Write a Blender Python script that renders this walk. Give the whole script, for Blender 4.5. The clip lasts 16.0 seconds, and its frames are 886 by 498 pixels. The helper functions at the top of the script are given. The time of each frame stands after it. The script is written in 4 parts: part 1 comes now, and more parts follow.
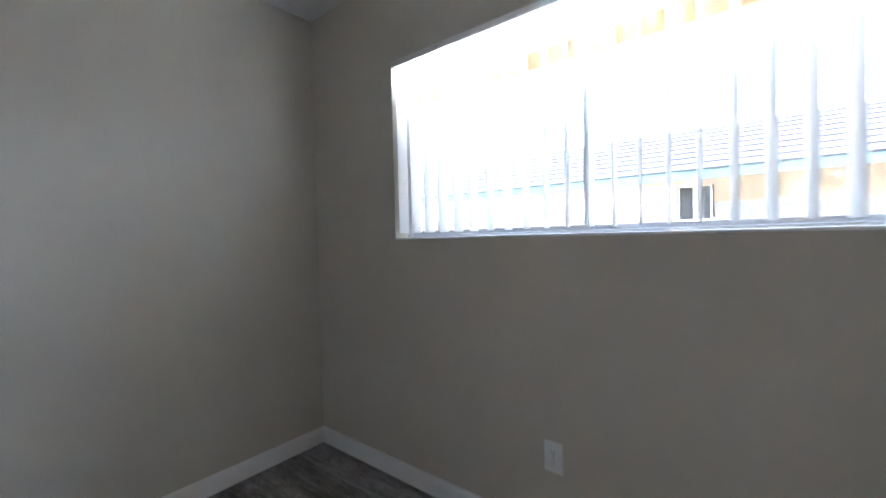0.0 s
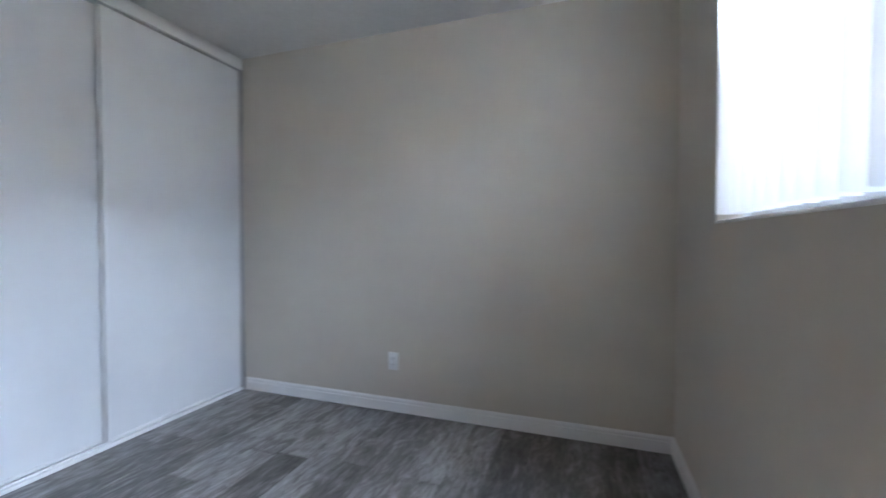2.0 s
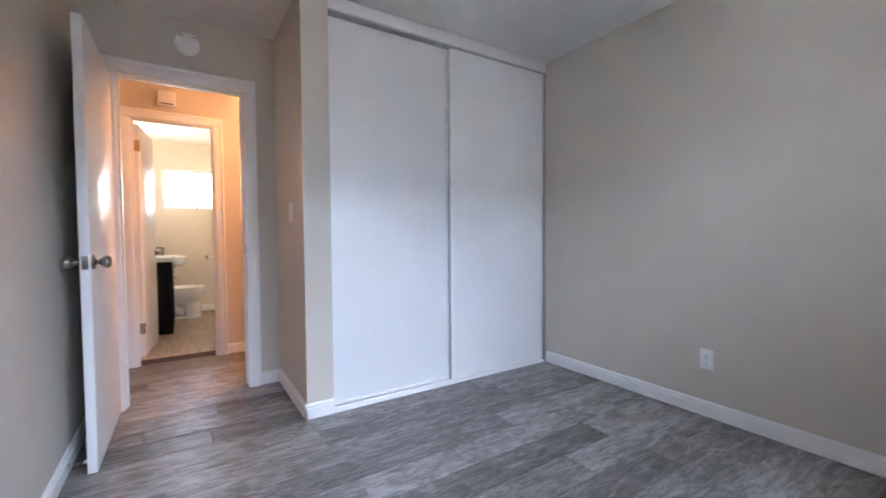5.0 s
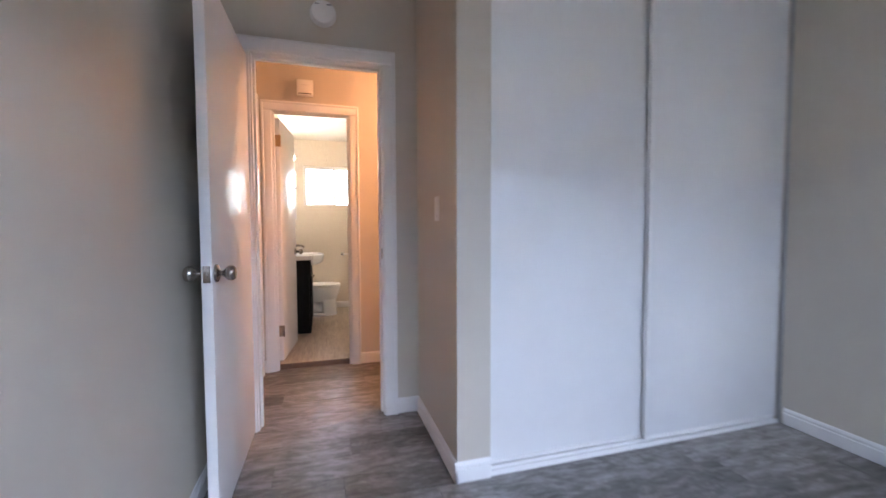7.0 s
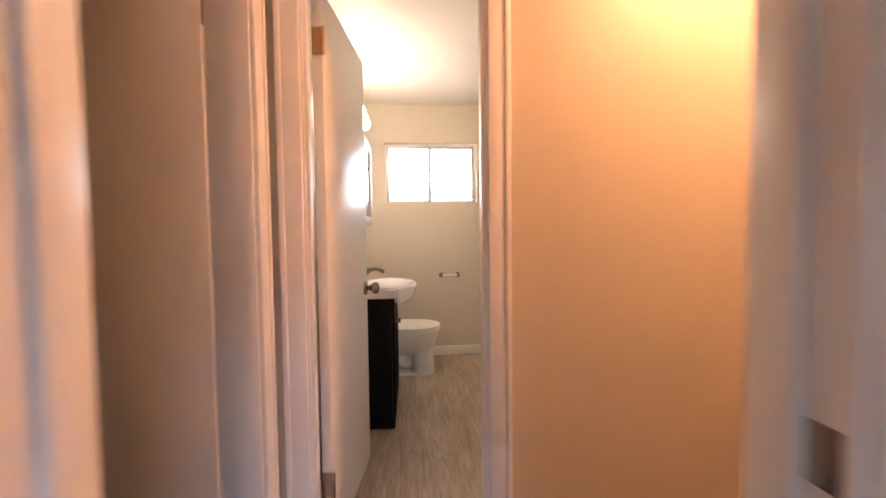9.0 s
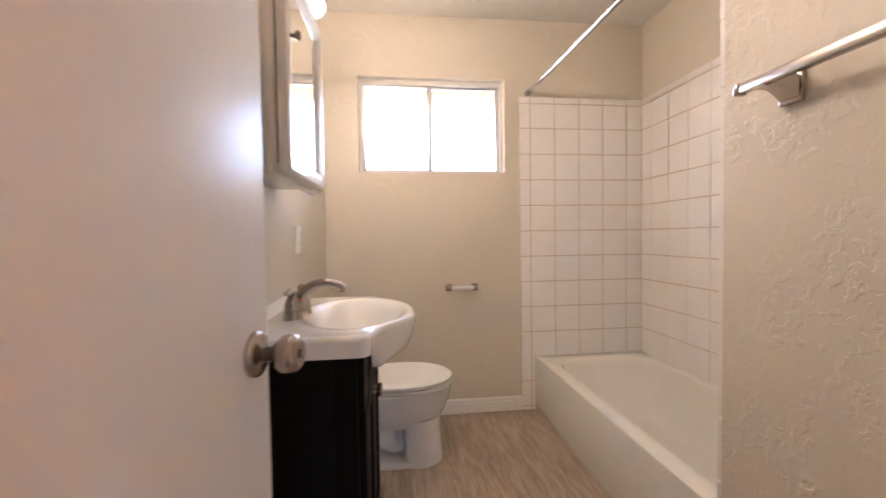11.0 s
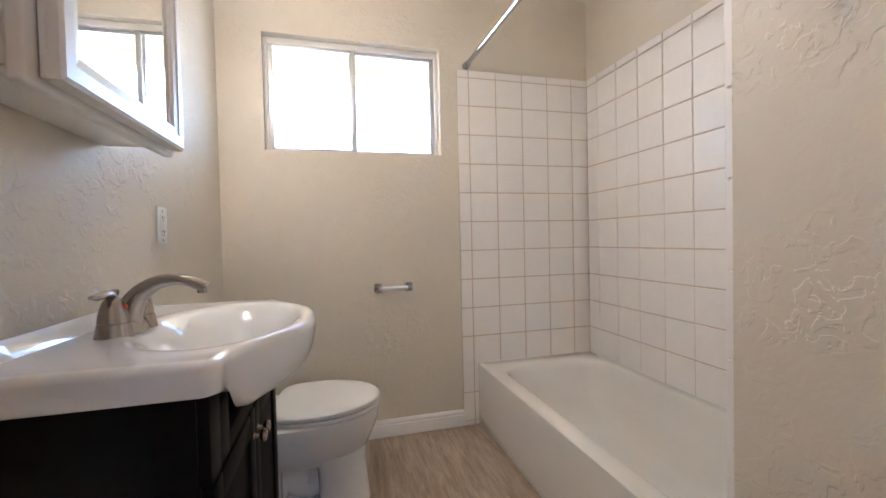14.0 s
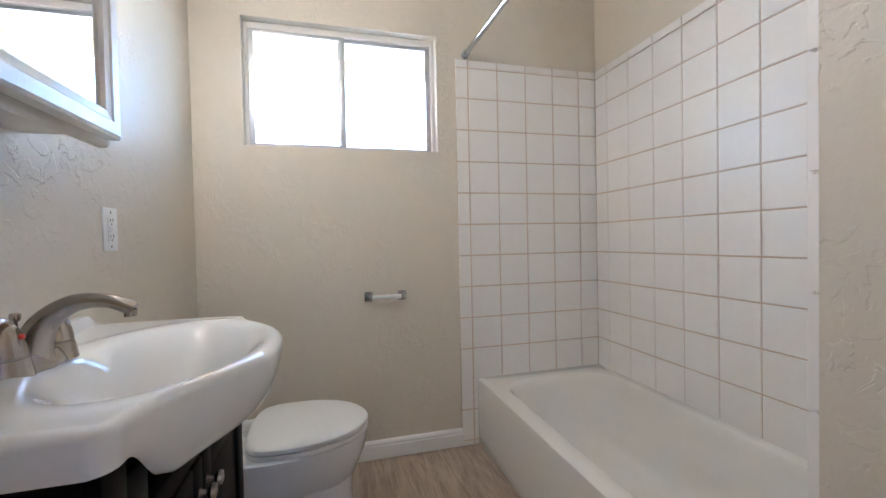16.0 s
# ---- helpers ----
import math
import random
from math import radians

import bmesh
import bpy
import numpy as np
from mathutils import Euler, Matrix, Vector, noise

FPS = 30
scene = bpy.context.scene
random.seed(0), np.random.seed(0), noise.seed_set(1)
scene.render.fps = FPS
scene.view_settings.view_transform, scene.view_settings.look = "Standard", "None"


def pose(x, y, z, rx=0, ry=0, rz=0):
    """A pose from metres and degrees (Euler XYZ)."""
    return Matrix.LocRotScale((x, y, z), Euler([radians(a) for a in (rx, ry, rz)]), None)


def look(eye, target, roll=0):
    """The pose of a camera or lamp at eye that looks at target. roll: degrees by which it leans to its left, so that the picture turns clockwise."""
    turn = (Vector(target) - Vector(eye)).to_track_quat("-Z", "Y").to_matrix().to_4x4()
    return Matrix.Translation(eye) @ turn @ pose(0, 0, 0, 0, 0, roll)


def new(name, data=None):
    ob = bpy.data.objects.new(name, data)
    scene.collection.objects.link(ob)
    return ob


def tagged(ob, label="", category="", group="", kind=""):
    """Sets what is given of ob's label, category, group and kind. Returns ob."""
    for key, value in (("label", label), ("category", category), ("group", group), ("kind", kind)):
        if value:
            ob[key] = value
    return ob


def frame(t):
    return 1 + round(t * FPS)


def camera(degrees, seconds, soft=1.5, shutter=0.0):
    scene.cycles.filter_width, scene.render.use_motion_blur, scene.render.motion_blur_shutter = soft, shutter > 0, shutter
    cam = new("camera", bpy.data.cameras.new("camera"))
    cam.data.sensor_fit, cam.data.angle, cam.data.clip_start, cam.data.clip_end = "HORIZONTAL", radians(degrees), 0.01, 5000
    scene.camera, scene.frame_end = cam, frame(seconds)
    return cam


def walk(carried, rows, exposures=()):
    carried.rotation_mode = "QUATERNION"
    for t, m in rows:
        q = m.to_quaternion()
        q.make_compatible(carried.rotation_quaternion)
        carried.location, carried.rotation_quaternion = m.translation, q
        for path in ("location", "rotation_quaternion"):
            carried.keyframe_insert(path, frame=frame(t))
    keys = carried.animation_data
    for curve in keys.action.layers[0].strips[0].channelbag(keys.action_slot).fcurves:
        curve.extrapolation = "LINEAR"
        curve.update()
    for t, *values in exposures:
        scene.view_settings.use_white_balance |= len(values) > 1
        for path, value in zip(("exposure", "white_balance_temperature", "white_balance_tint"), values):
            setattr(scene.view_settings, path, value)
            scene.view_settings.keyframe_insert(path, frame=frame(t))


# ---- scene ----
cam = camera(95.0, 16.0, shutter=0.5)
PATH = [
    (0, (1.454, 0.449, 1.189), (3.013, 1.7, 1.13), -1.4),
    (0.5, (1.911, 0.607, 1.163), (3.282, 2.063, 1.132), -1.4),
    (1, (2.237, 0.593, 1.128), (3.024, 2.431, 1.085), -1.4),
    (1.5, (2.317, 0.278, 1.114), (2.318, 2.278, 1.114), 0.2),
    (2, (2.385, 0.129, 1.123), (1.734, 2.019, 1.074), 0.1),
    (2.5, (2.392, 0.048, 1.074), (1.386, 1.775, 1.024), 0.3),
    (3, (2.357, -0.01, 1.079), (1.153, 1.585, 1.005), 0.4),
    (3.5, (2.356, -0.009, 1.078), (0.997, 1.456, 0.996), 0.2),
    (4, (2.361, -0.022, 1.069), (0.878, 1.318, 0.991), -0.0),
    (4.5, (2.362, -0.018, 1.062), (0.768, 1.187, 0.988), -0.2),
    (5, (2.355, -0.015, 1.056), (0.673, 1.065, 0.986), -0.4),
    (5.2, (2.35, 0.004, 1.055), (0.628, 1.018, 0.985), -0.5),
    (7.3, (1.352, 0.026, 1.125), (-0.562, 0.503, 1.025), -0.4),
    (7.5, (1.14, 0.026, 1.14), (-0.783, 0.433, 1.038), -0.6),
    (8, (0.615, 0.022, 1.146), (-1.332, 0.204, 1.052), -0.7),
    (8.2, (0.405, -0.001, 1.174), (-1.54, 0.198, 1.083), -0.7),
    (10.3, (-1.528, -0.027, 1.112), (-3.527, -0.038, 1.042), -0.6),
    (10.5, (-1.632, -0.011, 1.093), (-3.63, -0.045, 1.025), -0.6),
    (11, (-1.801, -0.032, 1.067), (-3.787, 0.198, 1.004), -0.8),
    (11.5, (-1.871, -0.021, 1.041), (-3.828, 0.392, 0.995), -1.0),
    (12, (-1.897, 0.009, 1.025), (-3.846, 0.457, 0.982), -1.0),
    (12.5, (-1.945, 0.002, 1.017), (-3.882, 0.498, 0.974), -1.1),
    (13, (-2.008, 0.011, 1.009), (-3.941, 0.525, 0.965), -1.2),
    (13.5, (-2.068, 0.031, 1.005), (-3.998, 0.553, 0.959), -1.2),
    (14, (-2.111, 0.067, 1.003), (-4.043, 0.582, 0.956), -1.3),
    (14.5, (-2.159, 0.079, 1.005), (-4.088, 0.607, 0.959), -1.3),
    (15, (-2.203, 0.102, 1.006), (-4.134, 0.621, 0.962), -1.3),
    (15.5, (-2.24, 0.117, 1.011), (-4.171, 0.636, 0.967), -1.3),
    (16, (-2.268, 0.121, 1.017), (-4.199, 0.64, 0.975), -1.2),
]

# ---- light ----
EXPOSURES = [(0.0, 5.4, 6900, 10), (0.6, 5.25, 6900, 10), (1.2, 5.2, 6900, 11), (2.0, 5.78, 6800, 11), (3.0, 6.12, 7050, 13), (5.0, 5.95, 7000, 16), (7.5, 5.62, 6850, 18), (8.2, 5.5, 7700, 23),
             (10.4, 5.6, 6700, 18), (11.5, 5.58, 6600, 22), (13.0, 5.53, 6050, 16), (14.5, 5.46, 5550, 11), (15.5, 5.39, 5250, 9), (16.0, 5.39, 5250, 8)]
walk(cam, [(t, look(eye, target, roll)) for t, eye, target, roll in PATH], EXPOSURES)

world = bpy.data.worlds.new("sky")
scene.world = world
world.use_nodes = True
sky = world.node_tree.nodes.new("ShaderNodeTexSky")
sky.sky_type, sky.sun_disc = "NISHITA", False
sky.sun_elevation, sky.sun_rotation = radians(56), radians(180)
sky.air_density, sky.dust_density = 1.0, 2.0
background = world.node_tree.nodes["Background"]
background.inputs["Strength"].default_value = 0.15
world.node_tree.links.new(sky.outputs["Color"], background.inputs["Color"])

sun = bpy.data.lights.new("sun", "SUN")
sun.energy, sun.angle, sun.color = 0.6, radians(12), (1.0, 0.95, 0.88)
new("sun", sun).matrix_world = look((0, -6, 9), (0.2, 0, 0))

# added lamp in for the open sky, at the head of the bedroom window's recess
daylight = bpy.data.lights.new("window_daylight", "AREA")
daylight.shape, daylight.size, daylight.size_y = "RECTANGLE", 1.74, 0.016
daylight.energy, daylight.color, daylight.spread = 2.85, (0.54, 0.70, 1.0), radians(180)
new("window_daylight", daylight).matrix_world = look((2.920, 0.93, 2.012), (0.0, 0.93, -0.1))


# ---- materials ----
def material(name, colour, rough=0.5, metal=0.0, spread=0.06, scale=6.0, bump=0.0, bump_scale=200.0, coat=0.0, distort=0.0, gloss=0.5):
    """A surface with tone variation at two scales and fine relief."""
    m = bpy.data.materials.new(name)
    m.use_nodes = True
    n, l = m.node_tree.nodes, m.node_tree.links
    b = n["Principled BSDF"]
    at = n.new("ShaderNodeTexCoord")
    big, fine = n.new("ShaderNodeTexNoise"), n.new("ShaderNodeTexNoise")
    big.inputs["Scale"].default_value, fine.inputs["Scale"].default_value = scale, scale * 9
    big.inputs["Detail"].default_value = 4
    geo = n.new("ShaderNodeNewGeometry")
    for t in (big, fine):
        l.new(geo.outputs["Position"], t.inputs["Vector"])
    add = n.new("ShaderNodeMix")
    add.data_type = "FLOAT"
    add.inputs["Factor"].default_value = 0.35
    l.new(big.outputs["Fac"], add.inputs["A"])
    l.new(fine.outputs["Fac"], add.inputs["B"])
    ramp = n.new("ShaderNodeValToRGB")
    ramp.color_ramp.elements[0].position, ramp.color_ramp.elements[1].position = 0.3, 0.7
    ramp.color_ramp.elements[0].color = (*[c * (1 - spread) for c in colour], 1)
    ramp.color_ramp.elements[1].color = (*[min(1, c * (1 + spread)) for c in colour], 1)
    l.new(add.outputs["Result"], ramp.inputs["Fac"])
    l.new(ramp.outputs["Color"], b.inputs["Base Color"])
    b.inputs["Metallic"].default_value = metal
    b.inputs["Coat Weight"].default_value = coat
    b.inputs["Specular IOR Level"].default_value = gloss
    r = n.new("ShaderNodeMapRange")
    r.inputs["To Min"].default_value, r.inputs["To Max"].default_value = max(0.02, rough * 0.94), min(1, rough * 1.06)
    l.new(fine.outputs["Fac"], r.inputs["Value"])
    l.new(r.outputs["Result"], b.inputs["Roughness"])
    if bump:
        t = n.new("ShaderNodeTexNoise")
        t.inputs["Scale"].default_value, t.inputs["Detail"].default_value = bump_scale, 3
        t.inputs["Distortion"].default_value = distort
        l.new(geo.outputs["Position"], t.inputs["Vector"])
        k = n.new("ShaderNodeBump")
        k.inputs["Strength"].default_value, k.inputs["Distance"].default_value = bump, 0.004
        l.new(t.outputs["Fac"], k.inputs["Height"])
        l.new(k.outputs["Normal"], b.inputs["Normal"])
    return m


def trowelled(name, colour):
    """Painted plaster with patches of hand-trowelled ridges."""
    m = material(name, colour, 0.42, spread=0.025, scale=2.0, gloss=0.35)
    n, l = m.node_tree.nodes, m.node_tree.links
    geo = n.new("ShaderNodeNewGeometry")
    warp, rid, patch = (n.new("ShaderNodeTexNoise") for _ in range(3))
    for t, s, d in ((rid, 32, 0.7), (patch, 6.5, 0.6), (warp, 110, 0.3)):
        t.inputs["Scale"].default_value, t.inputs["Detail"].default_value, t.inputs["Distortion"].default_value = s, 4, d
        l.new(geo.outputs["Position"], t.inputs["Vector"])
    edge = n.new("ShaderNodeValToRGB")
    for e, p in zip(edge.color_ramp.elements, (0.50, 0.535)):
        e.position = p
    l.new(rid.outputs["Fac"], edge.inputs["Fac"])
    where = n.new("ShaderNodeValToRGB")
    for e, p in zip(where.color_ramp.elements, (0.44, 0.62)):
        e.position = p
    l.new(patch.outputs["Fac"], where.inputs["Fac"])
    mul = n.new("ShaderNodeMath")
    mul.operation = "MULTIPLY"
    l.new(edge.outputs["Color"], mul.inputs[0])
    l.new(where.outputs["Color"], mul.inputs[1])
    add = n.new("ShaderNodeMath")
    add.operation = "MULTIPLY_ADD"
    add.inputs[1].default_value = 0.3
    l.new(warp.outputs["Fac"], add.inputs[0])
    l.new(mul.outputs["Value"], add.inputs[2])
    k = n.new("ShaderNodeBump")
    k.inputs["Strength"].default_value, k.inputs["Distance"].default_value = 0.42, 0.004
    l.new(add.outputs["Value"], k.inputs["Height"])
    l.new(k.outputs["Normal"], n["Principled BSDF"].inputs["Normal"])
    return m


def streaked(name, dark, mid, light, stretch, scale, rough, per_object=True, blotch=0.5):
    """Printed vinyl with grain drawn out along one axis and cloudy patches."""
    m = bpy.data.materials.new(name)
    m.use_nodes = True
    n, l = m.node_tree.nodes, m.node_tree.links
    b = n["Principled BSDF"]
    at = n.new("ShaderNodeTexCoord")
    info = n.new("ShaderNodeObjectInfo")
    move = n.new("ShaderNodeVectorMath")
    move.operation = "MULTIPLY_ADD"
    l.new(info.outputs["Random"], move.inputs[0])
    move.inputs[1].default_value = (37, 91, 13) if per_object else (0, 0, 0)
    l.new(at.outputs["Object"], move.inputs[2])
    maps = []
    for s in (stretch, [1 + (q - 1) * 0.22 for q in stretch]):
        mp = n.new("ShaderNodeMapping")
        mp.inputs["Scale"].default_value = s
        l.new(move.outputs["Vector"], mp.inputs["Vector"])
        maps.append(mp)
    grain, cloud, fine = (n.new("ShaderNodeTexNoise") for _ in range(3))
    for t, s, mp, d, q in ((grain, scale, maps[0], 9, 1.1), (cloud, scale * 0.7, maps[1], 8, 1.6), (fine, scale * 4, maps[0], 6, 0.4)):
        t.inputs["Roughness"].default_value = 0.68
        t.inputs["Scale"].default_value, t.inputs["Detail"].default_value, t.inputs["Distortion"].default_value = s, d, q
        l.new(mp.outputs["Vector"], t.inputs["Vector"])
    mix = n.new("ShaderNodeMix")
    mix.data_type = "FLOAT"
    mix.inputs["Factor"].default_value = blotch
    l.new(grain.outputs["Fac"], mix.inputs["A"])
    l.new(cloud.outputs["Fac"], mix.inputs["B"])
    mix2 = n.new("ShaderNodeMix")
    mix2.data_type = "FLOAT"
    mix2.inputs["Factor"].default_value = 0.25
    l.new(mix.outputs["Result"], mix2.inputs["A"])
    l.new(fine.outputs["Fac"], mix2.inputs["B"])
    tone = n.new("ShaderNodeMath")
    tone.operation = "MULTIPLY_ADD"
    l.new(info.outputs["Random"], tone.inputs[0])
    tone.inputs[1].default_value = 0.10 if per_object else 0.0
    l.new(mix2.outputs["Result"], tone.inputs[2])
    ramp = n.new("ShaderNodeValToRGB")
    e = ramp.color_ramp.elements
    e[0].position, e[0].color = 0.41, (*dark, 1)
    e[1].position, e[1].color = 0.66, (*light, 1)
    x = e.new(0.53)
    x.color = (*mid, 1)
    l.new(tone.outputs["Value"], ramp.inputs["Fac"])
    l.new(ramp.outputs["Color"], b.inputs["Base Color"])
    r = n.new("ShaderNodeMapRange")
    r.inputs["To Min"].default_value, r.inputs["To Max"].default_value = rough * 0.8, rough * 1.2
    l.new(fine.outputs["Fac"], r.inputs["Value"])
    l.new(r.outputs["Result"], b.inputs["Roughness"])
    k = n.new("ShaderNodeBump")
    k.inputs["Strength"].default_value, k.inputs["Distance"].default_value = 0.25, 0.001
    l.new(fine.outputs["Fac"], k.inputs["Height"])
    l.new(k.outputs["Normal"], b.inputs["Normal"])
    return m


def glowing(name, colour, strength):
    m = bpy.data.materials.new(name)
    m.use_nodes = True
    b = m.node_tree.nodes["Principled BSDF"]
    b.inputs["Base Color"].default_value = (*colour, 1)
    b.inputs["Emission Color"].default_value = (*colour, 1)
    b.inputs["Emission Strength"].default_value = strength
    b.inputs["Roughness"].default_value = 0.25
    return m


def clear_glass(name, tint):
    m = bpy.data.materials.new(name)
    m.use_nodes = True
    b = m.node_tree.nodes["Principled BSDF"]
    b.inputs["Base Color"].default_value = (tint, tint, tint, 1)
    b.inputs["Transmission Weight"].default_value = 1
    b.inputs["Roughness"].default_value = 0.0
    b.inputs["IOR"].default_value = 1.45
    return m


def vane_vinyl():
    m = material("vane_vinyl", (0.68, 0.67, 0.65), 0.45, spread=0.02, scale=4)
    n, l = m.node_tree.nodes, m.node_tree.links
    glow = n.new("ShaderNodeBsdfTranslucent")
    glow.inputs["Color"].default_value = (0.9, 0.89, 0.87, 1)
    mix = n.new("ShaderNodeMixShader")
    mix.inputs["Fac"].default_value = 0.5
    l.new(n["Principled BSDF"].outputs["BSDF"], mix.inputs[1])
    l.new(glow.outputs["BSDF"], mix.inputs[2])
    l.new(mix.outputs["Shader"], n["Material Output"].inputs["Surface"])
    return m


PAINT = material("greige_wall_paint", (0.58, 0.525, 0.445), 0.42, spread=0.02, scale=1.5, bump=0.10, bump_scale=240)
BATH_PAINT = trowelled("cream_bathroom_paint", (0.67, 0.61, 0.51))
POPCORN = material("sprayed_ceiling", (0.76, 0.75, 0.72), 0.9, spread=0.05, scale=40, bump=1.0, bump_scale=95)
POPCORN.node_tree.nodes["Bump"].inputs["Distance"].default_value = 0.012
CEILING = material("ceiling_paint", (0.74, 0.72, 0.67), 0.6, spread=0.02, scale=3, bump=0.15, bump_scale=70)
TRIM = material("gloss_white_trim", (0.80, 0.79, 0.77), 0.32, spread=0.02, scale=5, bump=0.04, bump_scale=90)
DOOR = material("gloss_white_door", (0.79, 0.77, 0.74), 0.37, spread=0.004, scale=2, gloss=0.12)
CLOSET = material("white_closet_panel", (0.80, 0.80, 0.79), 0.35, spread=0.015, scale=2, bump=0.03, bump_scale=120)
STEEL_TRACK = material("grey_painted_track", (0.42, 0.42, 0.42), 0.4, 0.6, spread=0.05)
ALUMINIUM = material("mill_aluminium", (0.55, 0.56, 0.57), 0.38, 0.9, spread=0.08, scale=20)
NICKEL = material("brushed_nickel", (0.40, 0.36, 0.325), 0.25, 1.0, spread=0.02, scale=6)
CHROME = material("polished_chrome", (0.45, 0.46, 0.47), 0.14, 1.0, spread=0.01, scale=6)
BRASS = material("aged_brass", (0.45, 0.30, 0.16), 0.35, 1.0, spread=0.1, scale=40)
PLASTIC = material("white_plastic", (0.82, 0.82, 0.80), 0.3, spread=0.01)
DARK = material("black_slot", (0.02, 0.02, 0.02), 0.6)
RED = material("red_dot", (0.6, 0.03, 0.02), 0.3)
PORCELAIN = material("white_porcelain", (0.84, 0.84, 0.83), 0.08, spread=0.01, scale=3, coat=0.5)
ENAMEL = material("white_tub_enamel", (0.80, 0.78, 0.73), 0.14, spread=0.015, scale=2, coat=0.3)
TILE = material("glazed_white_tile", (0.86, 0.83, 0.795), 0.25, spread=0.02, scale=5, bump=0.010, bump_scale=9, gloss=0.24)
GROUT = material("beige_grout", (0.62, 0.48, 0.37), 0.85, spread=0.12, scale=12, bump=0.3, bump_scale=300)
ESPRESSO = material("espresso_cabinet", (0.006, 0.005, 0.0045), 0.5, spread=0.08, scale=4, gloss=0.09)
CABINET_WHITE = material("white_cabinet_paint", (0.78, 0.75, 0.71), 0.3, spread=0.02, scale=5)
PLANK = streaked("grey_oak_vinyl", (0.034, 0.027, 0.022), (0.135, 0.121, 0.109), (0.34, 0.322, 0.308), (6.5, 1, 1), 5.5, 0.40, True, 0.45)
BATH_VINYL = streaked("travertine_vinyl", (0.30, 0.225, 0.165), (0.46, 0.37, 0.29), (0.63, 0.54, 0.45), (1, 11, 1), 3.0, 0.32, False, 0.35)
SUBFLOOR = material("dark_plank_joint", (0.03, 0.026, 0.022), 0.8)
THRESHOLD = material("dark_wood_threshold", (0.10, 0.065, 0.045), 0.5, spread=0.2, scale=30)
GLASS = clear_glass("glass", 0.62)
BATH_GLASS = clear_glass("pale_glass", 0.76)
MIRROR = material("mirror_silver", (0.92, 0.93, 0.93), 0.02, 1.0, spread=0.0)
VANE = vane_vinyl()
STUCCO = material("cream_stucco", (0.62, 0.54, 0.44), 0.9, spread=0.08, scale=3, bump=0.5, bump_scale=60)
SOFFIT = material("yellow_soffit_paint", (0.62, 0.52, 0.33), 0.7, spread=0.06, scale=4)
TEAL = material("teal_fascia_paint", (0.10, 0.17, 0.17), 0.6, spread=0.05)
SHINGLE = material("blue_grey_shingle", (0.044, 0.047, 0.060), 0.9, spread=0.25, scale=7, bump=0.4, bump_scale=80)
CONCRETE = material("pale_concrete", (0.36, 0.33, 0.28), 0.9, spread=0.12, scale=2, bump=0.2, bump_scale=50)
BARK = material("bark", (0.11, 0.08, 0.06), 0.9, spread=0.3, scale=12, bump=0.5, bump_scale=40)
LEAF = material("leaves", (0.07, 0.10, 0.035), 0.6, spread=0.4, scale=5)
BULB = glowing("frosted_globe", (1.0, 0.84, 0.68), 1.7)
HALL_GLOW = glowing("hall_lamp_glass", (1.0, 0.50, 0.26), 3.4)


# ---- shape helpers ----
def box(bm, x0, x1, y0, y1, z0, z1, bevel=0.0, seg=2):
    m = Matrix.Translation(((x0 + x1) / 2, (y0 + y1) / 2, (z0 + z1) / 2)) @ Matrix.Diagonal((abs(x1 - x0), abs(y1 - y0), abs(z1 - z0), 1))
    made = bmesh.ops.create_cube(bm, size=1, matrix=m)["verts"]
    if bevel:
        edges = list({e for v in made for e in v.link_edges})
        bmesh.ops.bevel(bm, geom=edges, offset=bevel, segments=seg, affect="EDGES", profile=0.5)
    return bm


def boxes(*dims, bevel=0.0, seg=2):
    bm = bmesh.new()
    for d in dims:
        box(bm, *d, bevel=bevel, seg=seg)
    return bm


def smooth(bm, angle=40):
    bm.normal_update()
    for f in bm.faces:
        f.smooth = True
    for e in bm.edges:
        if len(e.link_faces) == 2 and e.calc_face_angle(0) > radians(angle):
            e.smooth = False
    return bm


def mesh_of(name, bm, mat, soft=True):
    if soft:
        smooth(bm)
    me = bpy.data.meshes.new(name)
    bm.to_mesh(me)
    bm.free()
    me.materials.append(mat)
    return me


def part(name, bm, mat, parent, label="", soft=True):
    ob = new(name, mesh_of(name, bm, mat, soft))
    ob.parent = parent
    return tagged(ob, label) if label else ob


def thing(name, label, category, at=(0, 0, 0), turn=0, group="", kind=""):
    ob = new(name)
    ob.empty_display_size = 0.05
    ob.matrix_world = pose(*at, 0, 0, turn)
    return tagged(ob, label, category, group, kind)


def structure(name, bm, mat, label, category=""):
    return tagged(new(name, mesh_of(name, bm, mat, not name.startswith(("wall", "ceiling", "floor", "baseboard")))), label, category or name.split("_")[0], kind="structure")


def rings(bm, loops, cap_start=True, cap_end=True):
    """A skin over closed loops of equal count."""
    rows = [[bm.verts.new(p) for p in loop] for loop in loops]
    k = len(rows[0])
    for a, b in zip(rows, rows[1:]):
        for i in range(k):
            bm.faces.new((a[i], a[(i + 1) % k], b[(i + 1) % k], b[i]))
    if cap_start:
        bm.faces.new(rows[0][::-1])
    if cap_end:
        bm.faces.new(rows[-1])
    bmesh.ops.recalc_face_normals(bm, faces=bm.faces)
    return bm


def lathe(bm, profile, m=None, k=28):
    """Turned about z: profile of (radius, height); m places it."""
    m = m or Matrix()
    return rings(bm, [[m @ Vector((r * math.cos(i * math.tau / k), r * math.sin(i * math.tau / k), z)) for i in range(k)] for r, z in profile])


